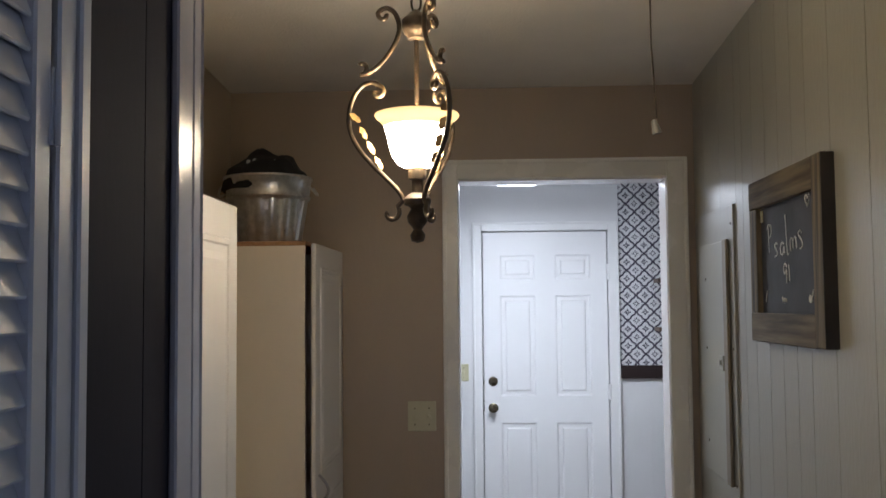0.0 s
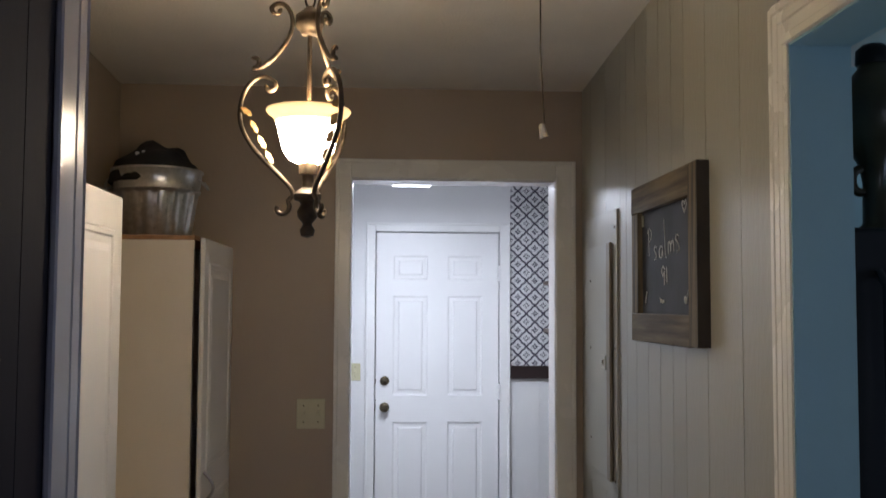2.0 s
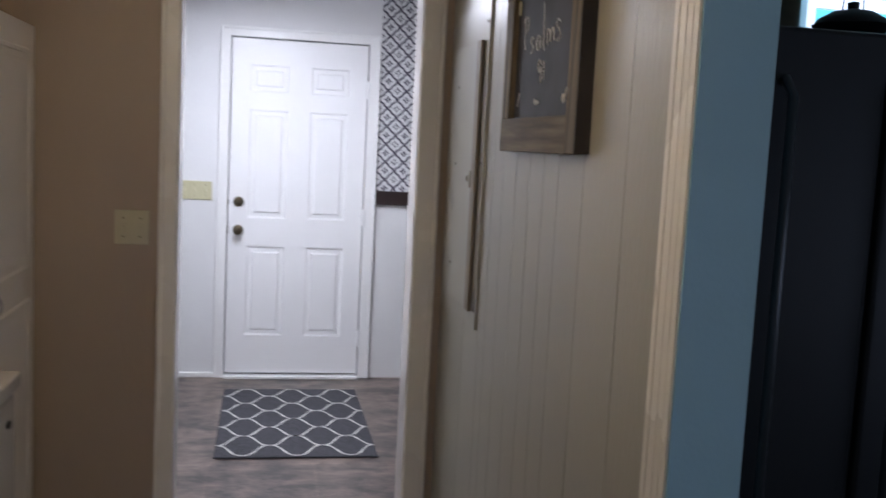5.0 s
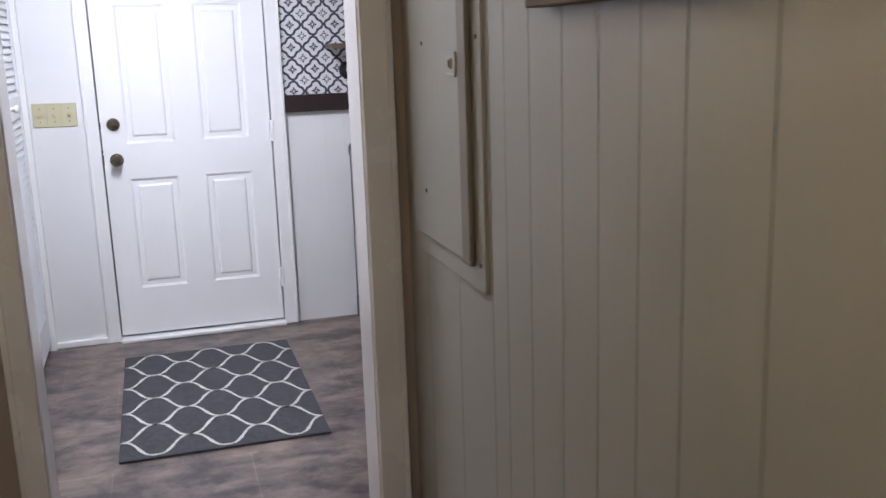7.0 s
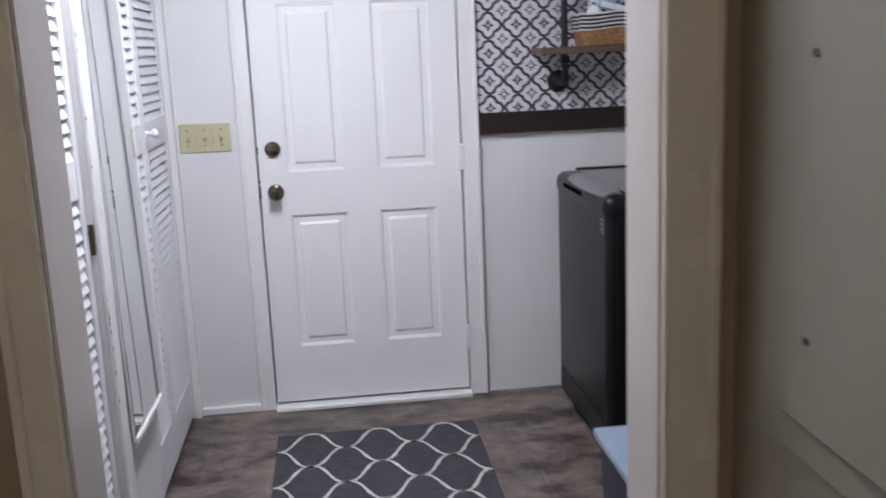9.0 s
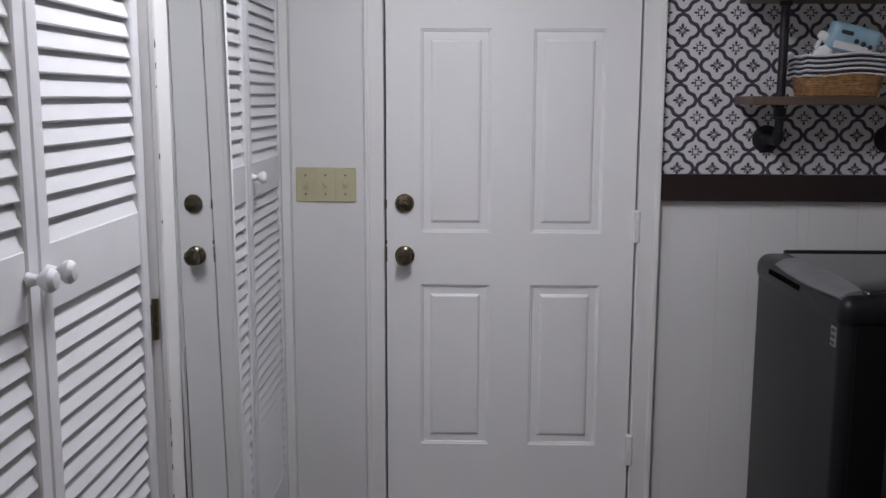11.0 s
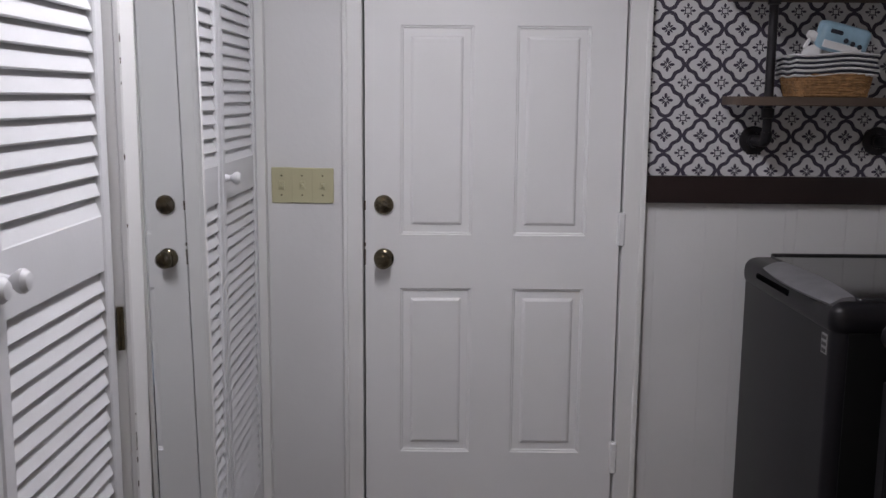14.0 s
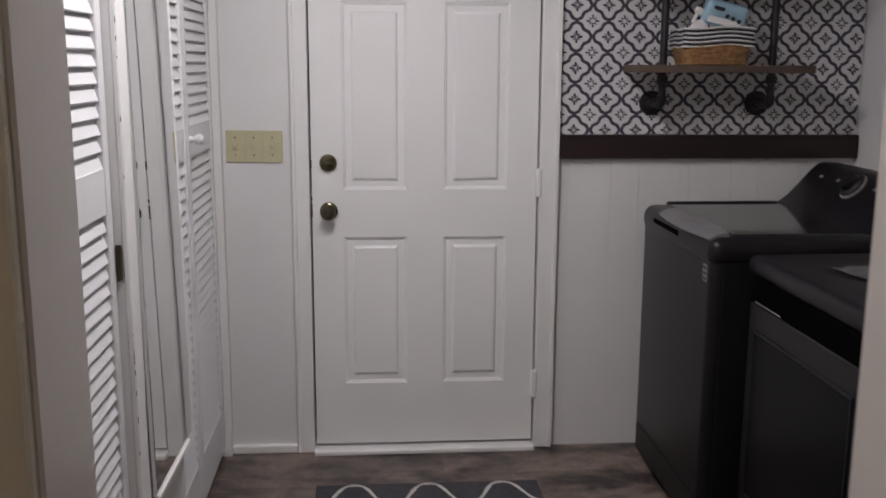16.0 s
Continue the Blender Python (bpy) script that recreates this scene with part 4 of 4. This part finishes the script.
def console(owner, d, l):
    bm = bmesh.new()
    prof = [(0.455, 0.915), (0.49, 0.938), (0.525, 0.965), (0.565, 1.01), (0.605, 1.055), (0.625, 1.072), (0.645, 1.078), (d, 1.076), (d, 0.915)]
    a = [bm.verts.new((x, 0.0, z)) for x, z in prof]
    b = [bm.verts.new((x, l, z)) for x, z in prof]
    for k in range(len(prof)):
        bm.faces.new((a[k], a[(k + 1) % len(prof)], b[(k + 1) % len(prof)], b[k]))
    bm.faces.new(a[::-1])
    bm.faces.new(b)
    bmesh.ops.recalc_face_normals(bm, faces=bm.faces)
    c = part("console", bm, GRAPHITE, owner, "graphite control console", smooth=30)
    part("dial", lathe([(0.045, 0), (0.045, 0.012), (0.032, 0.02), (0.03, 0.036), (0.002, 0.038)], 28), GRAPHITE_DARK, c, "dark round dial", pose(0.585, l * 0.5, 1.032, 0, -48), 40)
    part("dial_ring", lathe([(0.05, 0), (0.05, 0.006), (0.044, 0.008)], 28), STICKER, c, "dull silver dial ring", pose(0.584, l * 0.5, 1.031, 0, -48), 40)
    for k in (-2, -1, 1, 2):
        part("button", boxes((-0.006, 0.006, -0.010, 0.010, 0, 0.003), bevel=0.0015), STICKER, c, "", pose(0.59, l * 0.5 + 0.12 * k, 1.0385, 0, -48))


def dryer():
    w = thing("clothes_dryer", "graphite front-loading clothes dryer with a dark window door", "dryer", pose(1.275, 4.655, 0))
    d, l = 0.70, 0.70
    part("body", boxes((0.0, d, 0, l, 0.03, 0.86), bevel=0.022, steps=3), GRAPHITE, w, smooth=40)
    part("deck", boxes((-0.02, d, -0.004, l + 0.004, 0.85, 0.91), bevel=0.028, steps=5), GRAPHITE, w, smooth=40)
    part("slot_shade", boxes((-0.010, 0.02, 0.03, l - 0.03, 0.77, 0.853), bevel=0.004), SLOT_SHADE, w, "black strip for the shaded pull slot")
    # small glint on the slot's lower edge, built as a chrome strip
    part("slot_glint", boxes((-0.012, -0.005, 0.48, l - 0.06, 0.783, 0.787), bevel=0.0015), LID_CHROME, w, "short chrome strip for the glint on the pull edge")
    door = part("door", boxes((-0.014, 0.005, 0.03, l - 0.03, 0.13, 0.782), bevel=0.006), GRAPHITE, w)
    part("window", boxes((-0.0165, -0.0135, 0.085, l - 0.085, 0.235, 0.70), bevel=0.001), DOOR_GLASS, door, "dark glass window")
    for r in ((0.078, l - 0.078, 0.222, 0.232), (0.078, l - 0.078, 0.703, 0.711)):
        part("window_rim", boxes((-0.0185, -0.0138, *r), bevel=0.001), GRAPHITE, door)
    for y in (0.074, l - 0.082):
        part("window_rim", boxes((-0.0185, -0.0138, y, y + 0.008, 0.222, 0.711), bevel=0.001), GRAPHITE, door)
    part("lower_rim", boxes((-0.02, -0.0138, 0.04, l - 0.04, 0.135, 0.143), bevel=0.002), STICKER, door, "thin dull lower edge")
    console(w, d, l)
    for x in (0.06, d - 0.06):
        for y in (0.06, l - 0.06):
            part("foot", lathe([(0.02, 0), (0.02, 0.02), (0.012, 0.032)], 12), GRAPHITE_DARK, w, m=pose(x, y, 0))


washer()
dryer()


TOWEL_GREY = material("grey towelling", (0.24, 0.24, 0.25), 0.95, 0, 0.25, 30, 0.4, 220)


def towel():
    bm = bmesh.new()
    n = 14
    grid = [[bm.verts.new((0.30 * i / n, 0.24 * j / n, 0.006 + 0.008 * abs(noise.noise(Vector((i * 0.35, j * 0.3, 2.0)))))) for j in range(n + 1)] for i in range(n + 1)]
    for i in range(n):
        for j in range(n):
            bm.faces.new((grid[i][j], grid[i + 1][j], grid[i + 1][j + 1], grid[i][j + 1]))
    bmesh.ops.solidify(bm, geom=bm.faces[:], thickness=0.006)
    thing("folded_towel", "grey-white folded towel lying on the dryer", "towel", pose(1.43, 4.88, 0.911, 0, 0, 12), bm=bm, mat=TOWEL_GREY, smooth=60)


towel()


# ---- pipe shelf ----
def pipe_shelf():
    s = thing("pipe_shelf", "two brown boards on black iron pipes, on patterned wallpaper", "shelf")
    for z in (1.398, 1.706):
        part("board", boxes((1.10, 1.708, FAR - 0.225, FAR - 0.03, z, z + 0.026), bevel=0.002), SHELF_WOOD, s)
    for x in (1.215, 1.60):
        post = part("post", tube([(x, FAR - 0.115, 1.29), (x, FAR - 0.115, 1.86)], 0.0135, 12), PIPE, s, smooth=60)
        for z in (1.29, 1.86):
            part("arm", tube([(x, FAR + 0.005, z), (x, FAR - 0.1, z), (x, FAR - 0.113, z + (0.006 if z < 1.5 else -0.006)), (x, FAR - 0.115, z + (0.03 if z < 1.5 else -0.03))], 0.0165, 12), PIPE, s, smooth=60)
            part("flange", lathe([(0.044, 0), (0.044, 0.008), (0.024, 0.012), (0.022, 0.026), (0.016, 0.028)], 28), PIPE, s, m=pose(x, FAR + 0.008, z, 90), smooth=45)
        for z in (1.36, 1.69):
            part("coupling", lathe([(0.0135, 0), (0.019, 0.002), (0.019, 0.028), (0.0135, 0.03)], 16), PIPE, s, m=pose(x, FAR - 0.115, z), smooth=45)
    return s


pipe_shelf()


def basket():
    b = thing("wicker_basket", "brown wicker basket with a striped cotton lining, on the shelf", "basket", pose(1.376, FAR - 0.125, 1.4245))
    w, d, h = 0.117, 0.078, 0.066
    part("core", boxes((-w * 0.84, w * 0.84, -d * 0.84, d * 0.84, 0, h)), WICKER, b)
    for k in range(9):
        z = 0.005 + k * h / 9
        g = 0.88 + 0.1 * k / 8
        loop = []
        for j in range(97):
            a = 2 * math.pi * j / 96
            c, s = math.cos(a), math.sin(a)
            r = 1 + 0.022 * math.sin(24 * a + math.pi * k)
            loop.append((g * r * w * math.copysign(abs(c) ** 0.35, c), g * r * d * math.copysign(abs(s) ** 0.35, s), z))
        part("weave", tube(loop, 0.0054, 6), WICKER, b, smooth=70)
    for k in range(9):
        z = h - 0.008 + k * 0.0072
        g = 1.04 + 0.02 * math.sin(k * 0.9)
        bm = bmesh.new()
        box(bm, -w * g, w * g, -d * g, d * g, 0, 0.0071, 0.003)
        bmesh.ops.subdivide_edges(bm, edges=[e for e in bm.edges if e.calc_length() > 0.1], cuts=8)
        for v in bm.verts:
            v.co.z += 0.0045 * math.sin(v.co.x * 26 + 0.6) + 0.002 * math.sin(v.co.y * 60)
        part("lining_fold", bm, STRIPE_DARK if k % 2 else STRIPE_WHITE, b, m=pose(0, 0, z), smooth=50)
    pack = thing("wipes_packet", "pale blue and white wipes packet tilted in the basket", "packet", pose(1.405, FAR - 0.12, 1.552, 8, 14, 0))
    bm = bmesh.new()
    box(bm, -0.075, 0.075, -0.03, 0.03, 0, 0.085, 0.018, 3)
    for v in bm.verts:
        v.co += Vector((0.006, 0.006, 0.004)) * noise.noise(v.co * 40)
    part("wrapper", bm, BLUE_PLASTIC, pack, smooth=60)
    part("opening", boxes((-0.05, -0.012, -0.034, -0.028, 0.052, 0.064), bevel=0.003), STRIPE_DARK, pack, "dark oval opening")
    part("white_band", boxes((-0.06, 0.055, -0.0335, -0.029, 0.008, 0.03), bevel=0.002), WHITE_PLASTIC, pack, "white printed band")
    for k in range(3):
        part("print_dot", lathe([(0.0, 0), (0.0075, 0), (0.006, 0.002), (0.0005, 0.002)], 14), STRIPE_DARK, pack, "", pose(0.002 + 0.022 * k, -0.033, 0.04 - 0.004 * k, 90))
    spray = thing("spray_bottle", "white plastic spray bottle leaning in the basket", "bottle", pose(1.318, FAR - 0.125, 1.52, 0, 28))
    part("bottle", lathe([(0.026, 0), (0.03, 0.004), (0.03, 0.04), (0.013, 0.058), (0.013, 0.068)], 20), WHITE_PLASTIC, spray, smooth=50)
    part("trigger_head", boxes((-0.045, 0.02, -0.013, 0.013, 0.066, 0.092), bevel=0.008, steps=2), WHITE_PLASTIC, spray, smooth=50)
    part("trigger", boxes((-0.036, -0.026, -0.006, 0.006, 0.034, 0.07), bevel=0.003), WHITE_PLASTIC, spray)


basket()


def upper_shelf_things():
    jar = thing("round_tin", "round white tin on the upper shelf board", "tin", pose(1.288, FAR - 0.145, 1.7325))
    part("tin_body", lathe([(0.055, 0), (0.058, 0.003), (0.058, 0.028), (0.054, 0.03)], 32), WHITE_PLASTIC, jar, smooth=40)
    part("lid", lathe([(0.06, 0.03), (0.061, 0.033), (0.061, 0.04), (0.057, 0.043), (0.002, 0.043)], 32), WHITE_PLASTIC, jar, smooth=40)
    sign = thing("wooden_sign", "white sign with dark script leaning on the wallpaper", "sign", pose(1.395, FAR - 0.055, 1.7335, -6))
    part("board", boxes((-0.115, 0.115, -0.008, 0.008, 0, 0.16), bevel=0.002), STRIPE_WHITE, sign)
    curve = bpy.data.curves.new("lettering", "FONT")
    curve.body, curve.size, curve.align_x, curve.extrude, curve.shear = "love", 0.058, "CENTER", 0.0005, 0.25
    temp = bpy.data.objects.new("lettering", curve)
    scene.collection.objects.link(temp)
    data = bpy.data.meshes.new_from_object(temp.evaluated_get(bpy.context.evaluated_depsgraph_get()))
    bpy.data.objects.remove(temp)
    data.materials.append(STRIPE_DARK)
    word = new("lettering", data)
    word.parent = sign
    word.matrix_basis = pose(0.0, -0.0086, 0.03, 90)
    tagged(word, "dark script word")
    for x0, x1, z in ((-0.095, -0.06, 0.045), (0.065, 0.098, 0.04), (-0.08, 0.085, 0.105), (-0.07, 0.06, 0.13)):
        part("text_bar", boxes((x0, x1, -0.0092, -0.0078, z, z + 0.007)), STRIPE_DARK, sign, "dark lettering")


upper_shelf_things()


def storage_bin():
    s = thing("storage_bin", "dark navy plastic bin with a slate blue lid on the floor", "storage bin", pose(0.885, 3.84, 0))
    bm = bmesh.new()
    box(bm, 0.02, 0.40, 0.02, 0.68, 0.0, 0.485, 0.02, 2)
    for v in bm.verts:
        v.co.x += (0.25 - v.co.z) * 0.04 * (1 if v.co.x < 0.2 else -1)
    part("tub", bm, NAVY, s, smooth=40)
    part("lid", boxes((0, 0.42, 0, 0.70, 0.485, 0.512), bevel=0.008, steps=2), SLATE_BLUE, s, "slate blue lid", smooth=40)


NAVY = material("navy plastic", (0.012, 0.014, 0.03), 0.4, 0, 0.1, 10, 0.05)
SLATE_BLUE = material("slate blue plastic", (0.22, 0.28, 0.36), 0.4, 0, 0.1, 10, 0.05)
storage_bin()


# ---- what shows of the kitchen ----
def fridge():
    f = thing("refrigerator", "black refrigerator seen in the dark kitchen", "refrigerator", pose(1.16, 2.30, 0))
    part("cabinet", boxes((0, 0.86, 0.07, 0.75, 0.02, 1.78), bevel=0.008), FRIDGE_BLACK, f)
    for x0, x1 in ((0.0, 0.425), (0.435, 0.86)):
        door = part("door", boxes((x0, x1, 0, 0.062, 0.06, 1.775), bevel=0.012, steps=2), FRIDGE_BLACK, f)
        hx = x0 + 0.17 if x0 < 0.1 else x0 + 0.05
        part("handle", tube([(hx, -0.004, 0.6), (hx, -0.045, 0.64), (hx, -0.045, 1.62), (hx, -0.004, 1.66)], 0.012), HANDLE_GREY, door, "dull grey bar handle", smooth=60)
    part("hinge_cap", boxes((0.02, 0.11, 0.005, 0.09, 1.776, 1.79), bevel=0.004), FRIDGE_BLACK, f)
    top = 1.781
    vase = thing("tall_vase", "tall dark olive glazed vase with a loop handle on the refrigerator", "vase", pose(1.487, 2.60, top))
    part("body", lathe([(0.055, 0), (0.058, 0.012), (0.038, 0.03), (0.036, 0.15), (0.045, 0.2), (0.085, 0.27), (0.105, 0.34), (0.1, 0.40), (0.07, 0.455), (0.045, 0.485), (0.043, 0.495)], 32), OLIVE_GLAZE, vase, smooth=60)
    part("lid", lathe([(0.047, 0.496), (0.05, 0.5), (0.048, 0.54), (0.03, 0.556), (0.004, 0.56)], 24), FRIDGE_BLACK, vase, "black lid", smooth=50)
    part("handle", tube([(-0.045 - 0.026 * math.sin(2 * math.pi * k / 20), 0, 0.155 + 0.034 * math.cos(2 * math.pi * k / 20)) for k in range(21)], 0.013, 10), OLIVE_GLAZE, vase, smooth=60)
    bowl = thing("covered_bowl", "dark covered bowl standing on the refrigerator", "bowl", pose(1.675, 2.60, top))
    part("bowl_body", lathe([(0.045, 0), (0.06, 0.008), (0.088, 0.035), (0.098, 0.05), (0.09, 0.05), (0.06, 0.02)], 28), FRIDGE_BLACK, bowl, smooth=50)
    part("cover", lathe([(0.094, 0.051), (0.085, 0.065), (0.05, 0.085), (0.014, 0.092), (0.016, 0.108), (0.003, 0.112)], 28), FRIDGE_BLACK, bowl, "dark lid with a knob", smooth=50)
    for x in (-0.03, 0.03):
        part("wire", tube([(x, 0, 0.075), (x * 0.8, 0, 0.2), (0, 0, 0.34)], 0.0025, 6), FRIDGE_BLACK, bowl, "thin dark wire")


OLIVE_GLAZE = material("dark olive glaze", (0.045, 0.042, 0.018), 0.3, 0, 0.5, 9, 0.05, 60)
HANDLE_GREY = material("dull grey handle", (0.03, 0.034, 0.037), 0.35, 0.3, 0.1, 20, 0.05)
fridge()


def window(name, x0, x1, y, z0, z1):
    return structure(name, boxes((x0, x0 + 0.05, y - 0.02, y + 0.02, z0, z1), (x1 - 0.05, x1, y - 0.02, y + 0.02, z0, z1), (x0, x1, y - 0.02, y + 0.02, z0, z0 + 0.05), (x0, x1, y - 0.02, y + 0.02, z1 - 0.05, z1), (x0, x1, y - 0.015, y + 0.015, (z0 + z1) / 2 - 0.02, (z0 + z1) / 2 + 0.02)), WHITE_PAINT, "white window frame")


window("window_1", 1.90, 2.75, 3.25, 1.65, 2.35)
window("window_2", -0.35, 0.75, -2.55, 0.3, 1.6)
# frame of the added back window, out of view
window("added_window_back", 1.5, 2.7, -2.55, 0.9, 2.1)
structure("backdrop", boxes((1.5, 3.3, 3.6, 3.62, 0.8, 2.8)), DUSK)
# frame and sky sheet of the added side window
structure("added_window_side", boxes((3.33, 3.37, 0.4, 0.45, 0.7, 1.6), (3.33, 3.37, 1.55, 1.6, 0.7, 1.6), (3.33, 3.37, 0.45, 1.55, 0.7, 0.75), (3.33, 3.37, 0.45, 1.55, 1.55, 1.6)), WHITE_PAINT, "white window frame")
structure("backdrop", boxes((3.8, 3.82, -0.2, 2.2, 0.3, 2.2)), EVENING)
structure("backdrop", boxes((-1.0, 3.2, -3.0, -2.98, 0.3, 2.6)), EVENING)

# ---- boards of the walls ----
panelling(bpy.data.objects["wall_hall_right"], TAN_LIGHT, 1.7125, END, 0.0, 2.62, WIDTHS, lambda bm, a, b, z0, z1: box(bm, EAST + 0.004, EAST + 0.0078, a, b, z0, z1))
panelling(bpy.data.objects["wall_far"], WHITE_PANEL, 0.886, 1.99, 0.0, 1.093, (0.036, 0.158, 0.102, 0.15), lambda bm, a, b, z0, z1: box(bm, a, b, FAR + 0.0095, FAR + 0.0118, z0, z1))
panelling(bpy.data.objects["wall_far"], WHITE_PANEL, -0.305, -0.067, 0.0, 2.36, (0.25,), lambda bm, a, b, z0, z1: box(bm, a, b, FAR + 0.0095, FAR + 0.0118, z0, z1))
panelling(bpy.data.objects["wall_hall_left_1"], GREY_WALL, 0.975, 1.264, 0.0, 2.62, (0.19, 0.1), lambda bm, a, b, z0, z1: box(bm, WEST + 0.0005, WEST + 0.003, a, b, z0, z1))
